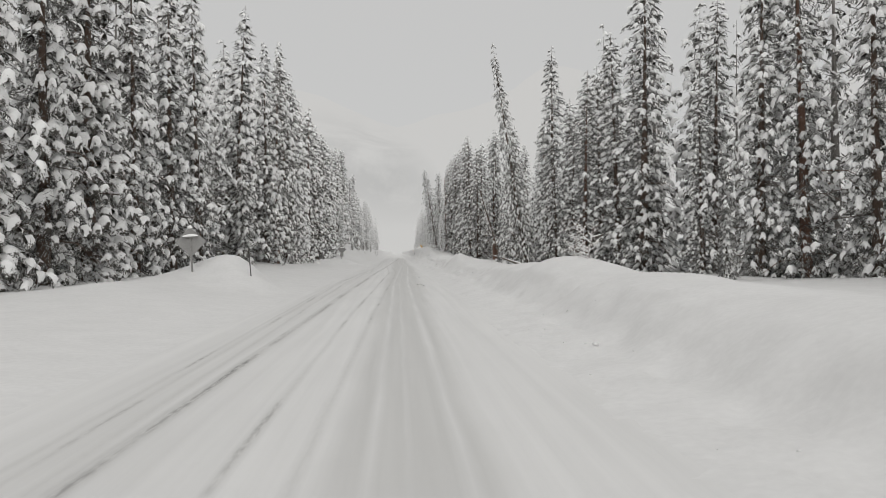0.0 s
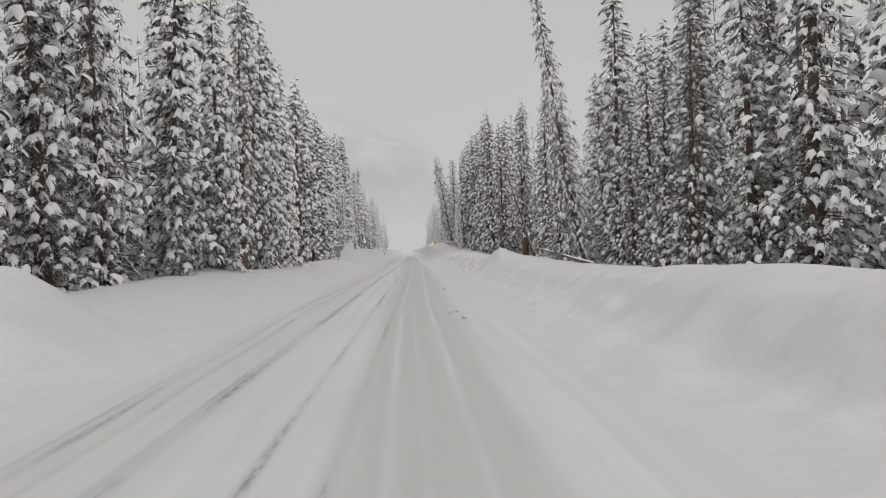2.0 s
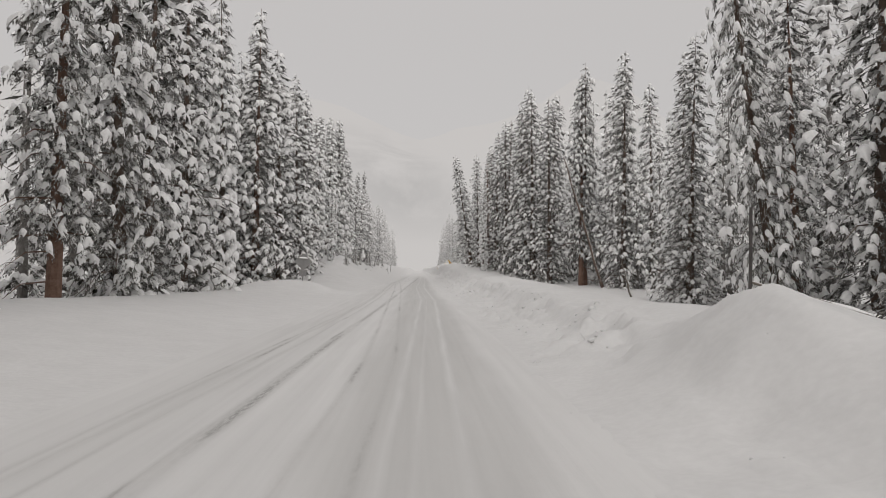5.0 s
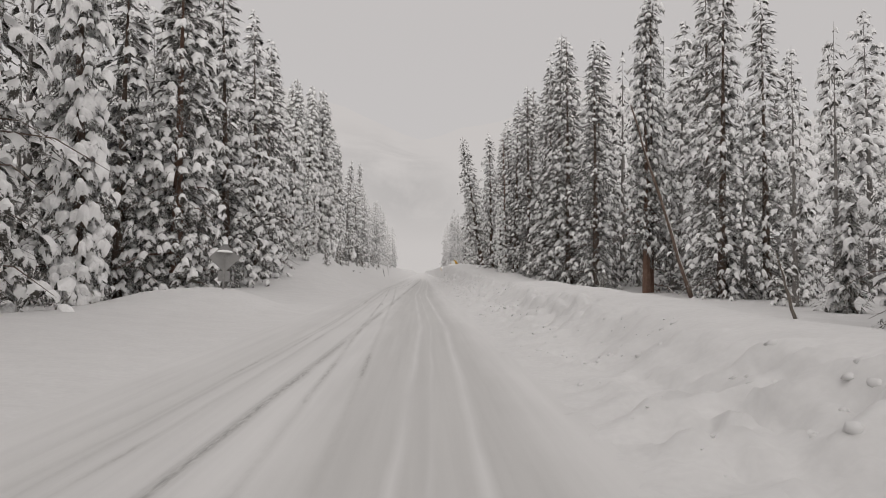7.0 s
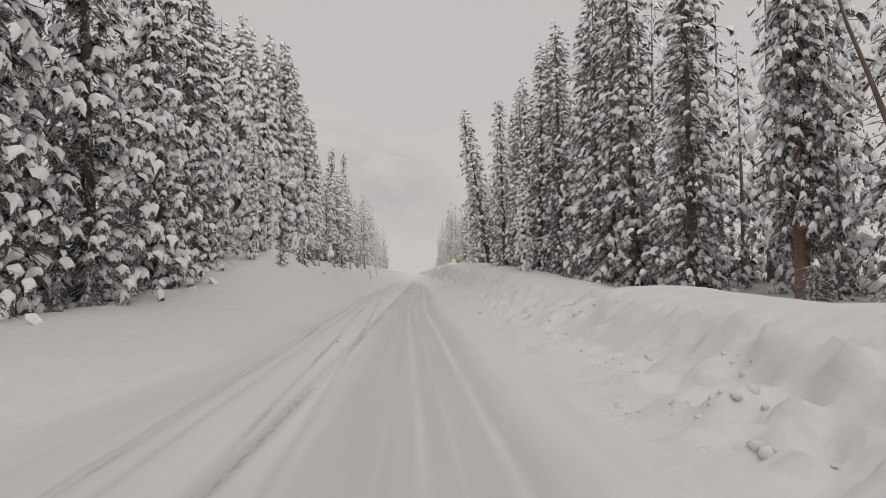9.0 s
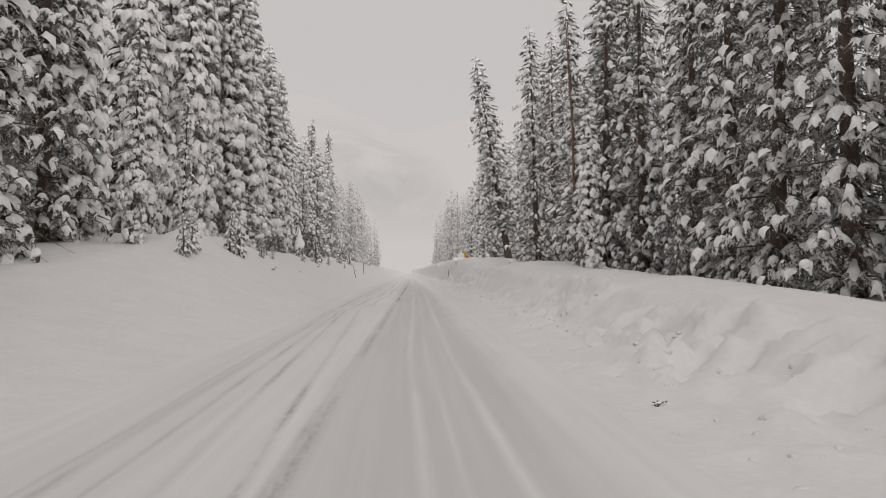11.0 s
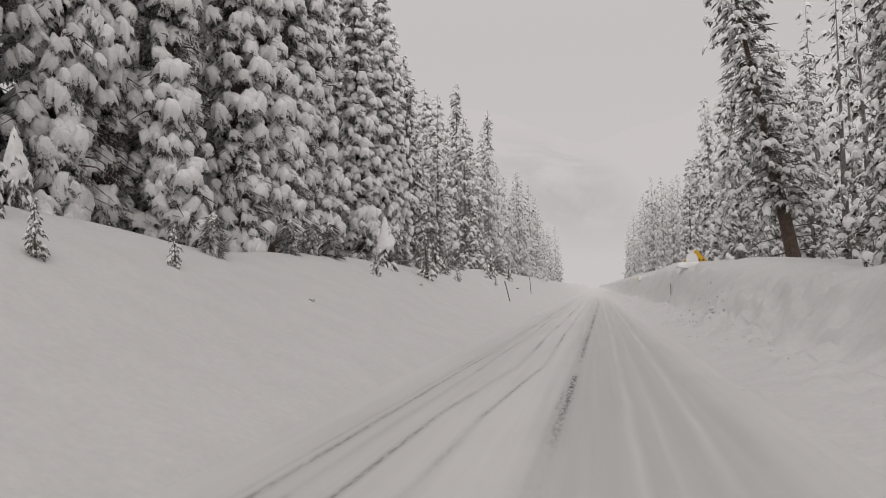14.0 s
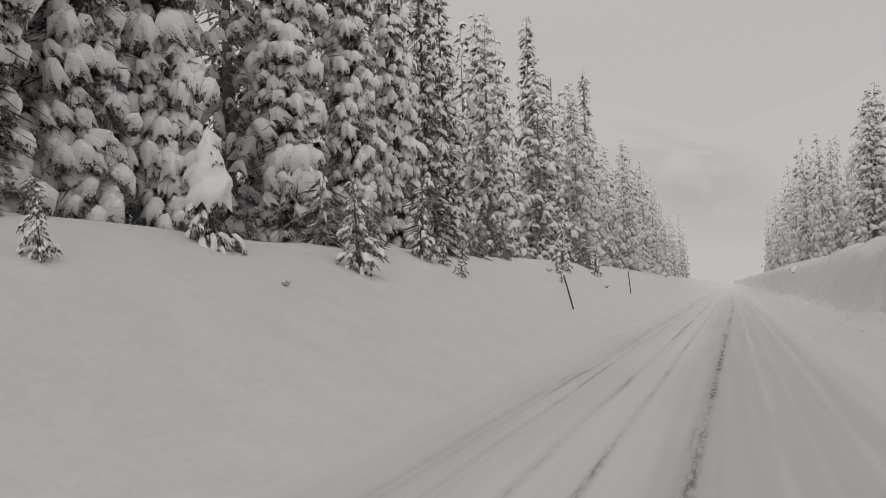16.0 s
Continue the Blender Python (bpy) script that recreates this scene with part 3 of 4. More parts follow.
def bough_sets(seed, count, rich, pads, size=1.0, narrow=1.0, sprays=(1, 2, 4, 5)):
    """Boughs in four lengths, so that pads and sprays keep their true size all over the tree."""
    rng = random.Random(seed)
    return [(length, [bough(rng, length, rich, n, size, narrow, m) for _ in range(count)]) for length, n, m in zip((0.55, 1.05, 1.8, 2.7), pads, sprays)]


BOUGHS = {"hero": bough_sets(4, 9, 2, (3, 6, 10, 14), 0.8, 1.15, (2, 3, 4, 6)), "near": bough_sets(1, 10, 1, (1, 3, 5, 6), 0.72, 1.08, (2, 3, 4, 6)), "lean": bough_sets(8, 10, 1, (1, 3, 5, 6), 0.58, 0.98, (2, 3, 4, 6)),
          "laden": bough_sets(6, 9, 1, (3, 6, 9, 12), 0.78, 1.15, (1, 2, 3, 4)), "mid": bough_sets(2, 7, 0, (1, 2, 3, 4), 0.9, 1.1, (1, 2, 3, 4)), "far": bough_sets(3, 6, 0, (1, 1, 2, 3), 1.2, 1.0, (0, 1, 1, 2)),
          "twig": bough_sets(5, 8, 1, (2, 3, 4, 4), 0.46, 0.55, (2, 3, 4, 4))}


def fir_shape(seed, detail, height, radius, boughs, bare=0.06, load=1.0, spire=1.0, flat=0.0, hang=46):
    """The shape of a fir: trunk with limb stubs, crown of needle boughs, and the snow on them. load: how many boughs carry snow."""
    rng = random.Random(seed)
    # trunk
    lean = (rng.uniform(-0.012, 0.012), rng.uniform(-0.012, 0.012))
    steps = 7 if detail != "far" else 4
    r0 = 0.012 * height + 0.03
    pts = [(lean[0] * height * (i / steps) ** 1.5, lean[1] * height * (i / steps) ** 1.5, height * i / steps - (0.6 if i == 0 else 0)) for i in range(steps + 1)]
    pieces = [tube(pts, [r0 * max(0.03, (1 - i / steps) ** 1.35) for i in range(steps + 1)], 8 if detail in ("near", "lean", "laden", "hero") else 5)]
    for i in range(60 if detail == "hero" else 14 if detail in ("near", "lean", "laden") else 5 if detail == "mid" else 0):
        h = rng.uniform(0.02, 0.6 if detail == "hero" else 0.3) * height
        az, ln = rng.uniform(0, 6.28), rng.uniform(0.5, 1.1) * radius
        pieces.append(tube([(0, 0, h), (ln * 0.6 * math.cos(az), ln * 0.6 * math.sin(az), h - 0.06 * ln), (ln * math.cos(az), ln * math.sin(az), h - 0.35 * ln)],
                           [0.03, 0.018, 0.006], 4, False))
    tv, tf = join(pieces)
    # boughs up a loose spiral
    sets = BOUGHS[detail]
    NV, NF, SV, SF, no, so = [], [], [], [], 0, 0
    az = rng.uniform(0, 6.28)
    lob = [rng.uniform(0.75, 1.2) for _ in range(7)]
    share = np.linspace(0, 1, 101)
    mass = np.cumsum(1.0 + (1 - share))
    for i in range(boughs):
        t = bare + (1 - bare) * float(np.interp((i + rng.random()) / boughs * mass[-1], mass, share))
        if t > 0.995:
            continue
        az += 2.4 + rng.uniform(-0.35, 0.35)
        taper = (1 - t) ** (0.66 * spire)
        low = 0.72 + 0.28 * min(1, (t - bare) / 0.12)
        ln = radius * taper * low * rng.uniform(0.6, 1.25) * lob[int(t * 24 + az) % 7] + 0.011 * height
        # boughs bulge and fall back in clumps, and the hollows stay bare
        clump = noise.noise(Vector((1.25 * math.cos(az), 1.25 * math.sin(az), 0.62 * t * height + seed)))
        ln = min(ln * (1 + 0.5 * clump), 1.2 * radius)
        tilt = radians((12 - hang * (1 - t) ** 0.7 + rng.uniform(-14, 12)) * (1 - flat) + flat * rng.uniform(-12, 12))
        known, choice = sets[0 if ln < 0.78 else 1 if ln < 1.4 else 2 if ln < 2.2 else 3]
        nvt, nft, svt, sft = choice[rng.randrange(len(choice))]
        even = 0.5 * ln + 0.5 * known
        wide, thick = even * rng.uniform(0.95, 1.25), even * rng.uniform(0.9, 1.1)
        ca, sa, ct, st = math.cos(az), math.sin(az), math.cos(tilt), math.sin(tilt)
        m = np.array(((ca * ct, -sa, -ca * st), (sa * ct, ca, -sa * st), (st, 0, ct)))
        k = t ** 1.5
        base = np.array((lean[0] * height * k, lean[1] * height * k, t * height))
        NV.append((nvt * (ln, wide, thick)) @ m.T + base)
        NF.append(nft + no)
        no += len(nvt)
        if rng.random() < load and clump > -0.33:
            g = rng.uniform(0.8, 1.15)
            SV.append((svt * (ln, wide * g, thick * g)) @ m.T + base)
            SF.append(sft + so)
            so += len(svt)
    # bare twigs in the shade inside the crown
    core = []
    for i in range({"hero": 700, "near": 760, "lean": 800, "laden": 340, "mid": 220, "far": 90}.get(detail, 0)):
        t = bare + (0.94 - bare) * rng.random() ** 1.3
        a, r = rng.uniform(0, 6.28), radius * (1 - t) ** (0.66 * spire) * (0.02 + 0.58 * rng.random() ** 1.3)
        p = np.array((r * math.cos(a) + lean[0] * height * t ** 1.5, r * math.sin(a) + lean[1] * height * t ** 1.5, t * height))
        a += rng.uniform(-0.6, 0.6)
        tip = p + np.array((math.cos(a), math.sin(a), rng.uniform(-0.9, -0.2))) * rng.uniform(0.35, 0.75)
        w = np.array((-math.sin(a), math.cos(a), rng.uniform(-0.5, 0.5))) * rng.uniform(0.03, 0.07)
        core += [p - w * 0.4, 0.5 * p + 0.5 * tip - w, tip, 0.5 * p + 0.5 * tip + w]
    if core:
        base = np.arange(len(core) // 4)[:, None] * 4
        NV.append(np.array(core))
        NF.append(np.concatenate([base + (0, 1, 3), base + (1, 2, 3)]) + no)
    empty = np.zeros((0, 3))
    return (np.array(tv), tf), (np.concatenate(NV), np.concatenate(NF)), (np.concatenate(SV) if SV else empty, np.concatenate(SF) if SF else empty)


def snow_hood(seed, height, radius, low):
    """A lumpy hood of snow over the upper part of a small tree."""
    rows, sides, v, f = 13, 18, [], []
    for i in range(rows):
        k = i / (rows - 1)
        for q in range(sides):
            t = 2 * math.pi * q / sides
            r = radius * (0.72 * (1 - k) ** 0.75 + 0.30 * math.sqrt(max(0, 1 - k))) * (1 + 0.45 * noise.noise(Vector((1.7 * math.cos(t), 1.7 * math.sin(t), 5 * k + seed))) + 0.2 * noise.noise(Vector((4 * math.cos(t), 4 * math.sin(t), 11 * k + seed))))
            z = height * (low + (1.04 - low) * k) + (0.22 * height * noise.noise(Vector((2 * math.cos(t), 2 * math.sin(t), seed + 9.0))) if i == 0 else 0)
            v.append((r * math.cos(t) * (0.8 if i == 0 else 1), r * math.sin(t) * (0.8 if i == 0 else 1), z))
    for i in range(rows - 1):
        for q in range(sides):
            a, b = i * sides + q, i * sides + (q + 1) % sides
            f += [(a, b, b + sides), (a, b + sides, a + sides)]
    return np.array(v), np.array(f)


def build_fir(seed, detail, height, radius, boughs, needles=None, snow=None, bark=None, name="fir_tree", hood=0.0, **shape):
    root = new(name)
    trunk, crown, load = fir_shape(seed, detail, height, radius, boughs, **shape)
    if hood:
        hv, hf = snow_hood(seed, height, radius * 0.62, 1 - hood)
        load = (np.concatenate((load[0], hv)), np.concatenate((load[1], hf + len(load[0]))))
    mesh_object("trunk", *trunk, bark or BARK, root)
    mesh_object("crown", *crown, needles or NEEDLES, root)
    if len(load[0]):
        heaps = mesh_object("snow_load", *load, snow or TREE_SNOW, root, smoothed=True, label="thick clinging white snow")
        tagged(heaps, kind="stuff")
    return root


PROTO = {}
KINDS = {}          # kind: list of (detail, height, radius, boughs, options)
for s in range(5):
    KINDS["hero", s] = ("hero", 20.0, 1.15 + 0.12 * (s % 4), 165, dict(snow=HERO_SNOW, bare=0.02 + 0.03 * (s % 3), load=0.96, spire=0.8 + 0.1 * (s % 2)))
for s in range(8):
    KINDS["near", s] = ("near", 20.0, 2.1 + 0.16 * (s % 4), 170, dict(hang=40, bare=0.005 + 0.012 * (s % 3), load=0.92, spire=1.08 + 0.14 * (s % 3), bark=BARK_RED if s == 3 else BARK))
for s in range(7):
    KINDS["lean", s] = ("lean", 20.0, 2.15 + 0.17 * (s % 4), 180, dict(snow=LEAN_SNOW, hang=31, bare=0.005 + 0.012 * (s % 3), load=0.9, spire=1.05 + 0.15 * (s % 3), bark=BARK_RED if s == 3 else BARK))
for s in range(4):
    KINDS["laden", s] = ("laden", 20.0, 1.35 + 0.14 * (s % 4), 150, dict(bare=0.02 + 0.02 * (s % 3), load=0.98, spire=0.95 + 0.08 * (s % 3), snow=HERO_SNOW))
# mid firs carry the light haze tint in bark, needles and snow
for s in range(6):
    KINDS["mid", s] = ("mid", 20.0, 2.75 + 0.2 * (s % 3), 140, dict(bare=0.03 + 0.02 * (s % 3), load=0.95, spire=1.0 + 0.15 * (s % 2), needles=NEEDLES_HAZE, snow=SNOW_HAZE, bark=BARK_HAZE))
# far firs, drawn in haze-tinted colours
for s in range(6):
    KINDS["frost", s] = ("far", 20.0, 2.7 + 0.2 * (s % 3), 120, dict(bark=BARK_FAR_HAZE, bare=0.03, spire=1.05, load=1.0, needles=NEEDLES_FAR_HAZE, snow=SNOW_FAR_HAZE))
for s in range(2):
    KINDS["bole", s] = ("lean", 20.0, 2.3, 160, dict(snow=LEAN_SNOW, bare=0.13 + 0.06 * s, load=0.95, bark=BARK_RED))
KINDS["pillar", 0] = ("lean", 20.0, 2.3, 165, dict(snow=LEAN_SNOW, hang=31, bare=0.15, load=0.95))
for s in range(2):
    KINDS["slim", s] = ("near", 20.0, 1.2, 140, dict(bare=0.10, load=0.85, spire=0.75, name="spire_fir"))
for s in range(3):
    KINDS["young", s] = ("near", 6.0, 0.85, 90, dict(bare=0.04, load=1.0, spire=0.9, snow=YOUNG_SNOW, name="young_fir"))
for s in range(3):
    KINDS["sapling", s] = ("twig", 2.0, 0.44, 34, dict(bare=0.06, load=1.0, spire=1.15, name="fir_sapling", flat=0.75, snow=HEAP_SNOW))
for s in range(2):
    KINDS["cone", s] = ("mid", 2.0, 0.42, 44, dict(bare=0.0, load=1.0, spire=0.8, snow=HEAP_SNOW, name="snowy_sapling"))
for s in range(2):
    KINDS["hooded", s] = ("twig", 2.0, 0.56, 46, dict(bare=0.02, load=1.0, spire=0.95, snow=HEAP_SNOW, name="buried_sapling", hood=0.66))
# farthest firs, in the palest haze tint
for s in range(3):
    KINDS["veil", s] = ("far", 20.0, 2.7 + 0.2 * (s % 3), 90, dict(bark=BARK_FAR_HAZE, bare=0.03, spire=1.05, load=1.0, needles=NEEDLES_DEEP_HAZE, snow=SNOW_FAR_HAZE))
LABELS = {"hero": ("tall fir heaped with rounded caps of snow close to the road", "tree", "roadside firs"),
          "near": ("tall snow-laden fir with drooping white boughs beside the road", "tree", "roadside firs"),
          "lean": ("tall dark-needled fir with narrow snow ridges along its boughs", "tree", "roadside firs"),
          "laden": ("tall fir bent under thick slabs of snow above the bank", "tree", "roadside firs"),
          "mid": ("tall snow-covered fir standing in the dense forest edge", "tree", "roadside firs"),
          "frost": ("pale fir far down the road, tinted for haze", "tree", "distant firs"),
          "bole": ("tall snowy fir with a bare reddish lower trunk", "tree", "roadside firs"),
          "pillar": ("tall leaning snowy fir with a bare lower trunk", "tree", "roadside firs"),
          "slim": ("narrow spire-topped fir dusted with snow", "tree", "roadside firs"),
          "young": ("young fir heaped with thick snow at the forest edge", "tree", "young firs"),
          "sapling": ("small dark fir sapling poking out of the snowbank", "sapling", "saplings on the bank"),
          "cone": ("small fir sapling thickly covered with fresh snow", "sapling", "saplings on the bank"),
          "hooded": ("small fir sapling buried under a cone of snow", "sapling", "saplings on the bank"),
          "veil": ("fir tinted near-white for haze, almost lost in the snowfall", "tree", "distant firs")}


def plant(kind, variant, x, y, height, turn=0.0, wide=1.0, tilt=(0, 0), sink=0.25):
    detail, h0, r0, n, opts = KINDS[kind, variant]
    s = height / h0
    m = pose(x, y, gz(x, y) - sink * min(1, height / 4), tilt[0], tilt[1], 0) @ pose(0, 0, 0, 0, 0, turn) @ Matrix.Diagonal((s * wide, s * wide, s, 1))
    if (kind, variant) not in PROTO:
        root = build_fir(hash_seed(kind, variant), detail, h0, r0, n, **opts)
        label, category, group = LABELS[kind]
        tagged(root, label, category, group)
        root.matrix_basis = m
        PROTO[kind, variant] = root
        return root
    first = PROTO[kind, variant]
    return copy_thing(first, m @ Matrix.Diagonal((1 / first.scale[0], 1 / first.scale[1], 1 / first.scale[2], 1)))


def hash_seed(kind, variant):
    return 100 * len(kind) + ord(kind[0]) + 17 * variant


# the trees of the forest edge: kind, place, height, and for some the width and the lean to the side
ROW_LEFT = """near -14.4 26 20|near -14.2 30.6 21|near -14.2 35 21|near -16.4 39.5 20|near -15.4 44.6 21|near -14.6 49 20|near -14.1 53.8 20.5|mid -17.4 56 20|young -11.6 56 6.8
near -12.8 59.4 20.8|near -10.9 62.6 18.5 1.1|mid -14.5 65 20|bole -11.4 70.4 20|near -10.9 74.5 22.3 1 -2|near -11.8 79.5 20.5|near -12 85 20.5|laden -11.6 91.4 20 1.05|near -15.4 98 20|near -15.2 103.4 20
near -12.5 104.3 22 1.25|near -13.8 109.4 21.5|mid -15.5 113 21|near -12.3 113.6 21|near -11.7 119.4 20 1.15|near -12.2 125 19|laden -9.9 130.8 8.5|near -12.9 130.6 18|laden -13.3 134.6 17|laden -10.4 138.5 7.4
laden -12.4 138.6 17.5|laden -12.9 141.4 18|laden -11.9 143.6 17|hero -13.4 145.8 19|hero -11.9 147.6 18|hero -12.5 150 20|hero -14.6 151.6 19|hero -11.2 151.1 20|hero -12.9 153.2 19|mid -16 150.4 20|mid -17 155 21|hero -11 154.9 19.5|near -15.6 146.8 20
hero -11.5 157.8 20|mid -14.6 157 20|hero -12.3 161.2 20.5|mid -15 161.4 21|hero -12.6 163.7 19|hero -12.9 166.3 20|near -15.2 165.4 20|hero -14.4 168.9 19|hero -12.3 171.6 19.2 1.2|mid -15.2 172.2 20|hero -12.1 175.2 17.8|mid -15.6 176.4 20|laden -13.4 177.6 17|laden -12.4 179.6 16.5
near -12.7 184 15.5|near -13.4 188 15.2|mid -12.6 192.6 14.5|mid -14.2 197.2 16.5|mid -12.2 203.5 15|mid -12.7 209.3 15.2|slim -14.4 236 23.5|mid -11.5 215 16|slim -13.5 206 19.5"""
ROW_RIGHT = """lean 18.8 37.8 20|lean 20.6 36.6 21|lean 16.8 40.4 11|young 15.6 34.7 4|lean 22 33 20|lean 15.6 46.8 21.5 1.25|lean 18.8 43.5 17|mid 19.8 48 18|lean 13.6 54 15 1.2|lean 17.2 52.5 16|lean 13.6 57.8 12|lean 15.6 56.8 16|lean 15.3 51 17|lean 15 64.4 15
lean 13.3 62.4 11.2|lean 17 61 15|lean 14.3 68.8 20.8|lean 12.3 71 22 0.72 -8.6|lean 16.6 65.6 16|mid 19 80 17.8|lean 12.3 79.5 12.6|lean 13.6 84 13|lean 15.4 76 15
young 16.2 92.4 5.2|lean 15.7 102.8 18.5 1.15|lean 17.9 102.4 16 1.2|mid 19.6 103 13|mid 18 116 19|lean 12.6 117 18|bole 14.8 111.8 20|bole 14.3 111.0 19|lean 17.4 109 20
lean 13.4 120.4 19|lean 12 123.6 20|lean 11.6 127 21|lean 11.9 130.6 20|young 9.6 130.3 3.2|lean 11.8 134.4 19|lean 14 133.4 19|laden 7.9 136.5 8.8 1.25|lean 10.9 138.2 19|lean 13.4 138 18.5|lean 10 141.6 18|lean 11.8 144.2 20|lean 11.8 148 20
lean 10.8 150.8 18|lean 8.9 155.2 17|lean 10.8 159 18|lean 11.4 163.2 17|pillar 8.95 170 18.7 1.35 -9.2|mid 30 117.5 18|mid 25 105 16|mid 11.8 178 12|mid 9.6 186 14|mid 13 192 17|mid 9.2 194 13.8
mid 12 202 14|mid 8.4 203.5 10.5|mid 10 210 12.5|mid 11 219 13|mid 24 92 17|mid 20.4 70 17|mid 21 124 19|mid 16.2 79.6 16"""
rng = random.Random(5)
turns = 0
for row in (ROW_LEFT, ROW_RIGHT):
    for entry in row.replace("\n", "|").split("|"):
        kind, *numbers = entry.split()
        x, y, h, wide, side = [float(q) for q in numbers] + [0.0] * (5 - len(numbers))
        count = sum(1 for q in KINDS if q[0] == kind)
        tilt = (rng.uniform(-1.5, 1.5), side or rng.uniform(-1.5, 1.5))
        grow = rng.uniform(0.95, 1.15) * (1.14 if kind in ("near", "lean", "mid") else 1.0)
        plant(kind, turns % count, x, y, h, rng.uniform(0, 360), wide or grow, tilt)
        turns += 1
# the forest behind: woods that nobody could count
SHAPES = [[fir_shape(900 + s, "mid", 20.0, 2.5, 52, bare=0.03, load=0.95) for s in range(5)], [fir_shape(950 + s, "far", 20.0, 2.5, 40, bare=0.03, load=0.95) for s in range(5)]]
fv, ff, fm, at = [], [], [], 0


def into_woods(x, y, height, turn, wide, depth):
    global at
    s = height / 20.0
    m = np.array(pose(x, y, gz(x, y) - 0.3, 0, 0, turn) @ Matrix.Diagonal((s * wide, s * wide, s, 1)))
    for k, (v, f) in enumerate(SHAPES[depth][rng.randrange(5)]):
        fv.append(v @ m[:3, :3].T + m[:3, 3])
        ff.extend([tuple(int(i) + at for i in face) for face in f])
        fm.extend([k] * len(f))
        at += len(v)


for sign, start in ((-1, 17.4), (1, 16.8)):
    for k, back in enumerate((0.0, 4.0)):
        y = 16 + 6 * k
        while y < 236:
            x = sign * (start + back + rng.uniform(-1.0, 1.0) + (2.6 if sign < 0 and 138 < y < 185 else 6.5 if sign > 0 and y < 50 else 2.5 if sign > 0 and y < 76 else 0))
            tall = rng.uniform(17, 22.5)
            if sign > 0 and 74 < y < 122:
                tall = rng.uniform(9.5, 13.5)
            into_woods(x, y, tall, rng.uniform(0, 360), rng.uniform(0.95, 1.25), k)
            y += rng.uniform(3.6, 5.4) * (1 + 0.8 * k) * (0.62 if sign < 0 and 138 < y < 185 else 1.0)
# trunks take the paled bark to lower their contrast
woods = mesh_object("forest", np.concatenate(fv), ff, BARK_HAZE)
for extra in (NEEDLES, TREE_SNOW):
    woods.data.materials.append(extra)
woods.data.polygons.foreach_set("material_index", fm)
woods.data.polygons.foreach_set("use_smooth", [k == 2 for k in fm])
tagged(woods, "dense snow-laden fir forest behind the roadside trees", "forest", kind="stuff")
# the walls of trees far down the road, paler with distance to paint haze
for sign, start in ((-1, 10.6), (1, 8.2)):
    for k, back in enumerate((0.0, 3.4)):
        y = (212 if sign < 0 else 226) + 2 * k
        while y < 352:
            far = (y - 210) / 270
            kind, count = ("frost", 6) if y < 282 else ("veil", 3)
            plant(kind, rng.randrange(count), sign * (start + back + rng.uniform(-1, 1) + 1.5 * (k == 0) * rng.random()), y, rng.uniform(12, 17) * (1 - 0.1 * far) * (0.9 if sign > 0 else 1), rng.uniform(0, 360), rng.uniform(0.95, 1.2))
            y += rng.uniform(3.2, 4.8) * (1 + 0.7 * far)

# saplings along the left bank and a few on the right
for x, y, h, kind in ((-8.05, 130.8, 1.7, "sapling"), (-8.15, 131.9, 1.45, "sapling"), (-7.5, 137.1, 2.5, "sapling"), (-7.75, 136.3, 1.8, "sapling"), (-7.45, 141.75, 0.85, "sapling"), (-7.55, 145.3, 0.85, "sapling"),
                      (-8.75, 142.2, 1.6, "hooded"), (-9.35, 143.6, 1.3, "hooded"), (-8.7, 148.7, 0.9, "cone"), (-9.0, 149.3, 1.0, "cone"),
                      (-11.0, 108.1, 1.1, "cone"), (-11.3, 111.2, 1.9, "cone"), (-7.75, 158.6, 0.9, "sapling"), (-8.6, 162.9, 2.1, "hooded"), (-7.8, 167.0, 2.2, "sapling"),
                      (-8.6, 172.6, 2.2, "sapling"), (-8.2, 173.4, 1.1, "sapling"), (-7.4, 172.7, 1.0, "sapling"), (-8.8, 169.7, 1.5, "cone"), (-9.6, 168.6, 1.8, "cone"), (-9.5, 176.0, 2.6, "cone"), (-9.3, 180.0, 1.5, "cone"),
                      (-9.2, 183.2, 1.6, "cone"), (-8.7, 176.6, 0.9, "sapling"), (-9.4, 154.8, 1.2, "cone"), (-9.3, 158.2, 1.3, "cone"), (-9.5, 157.0, 1.2, "cone"), (-9.5, 160.0, 0.6, "cone"), (-9.4, 159.2, 0.5, "cone"), (-9.6, 165.6, 0.4, "cone"),
                      (-8.0, 190.0, 2.4, "sapling"), (-7.3, 196.0, 1.8, "sapling"), (-8.4, 199.0, 1.8, "cone"), (-6.9, 184.5, 0.6, "sapling"), (-7.6, 187.0, 0.8, "sapling"), (8.2, 139.2, 1.5, "cone"), (9.0, 100.5, 1.2, "cone"), (7.9, 58.4, 1.0, "cone")):
    plant(kind, rng.randrange(3 if kind == "sapling" else 2), x, y, h, rng.uniform(0, 360), rng.uniform(0.85, 1.2), (rng.uniform(-4, 4), rng.uniform(-4, 4)), 0.1)


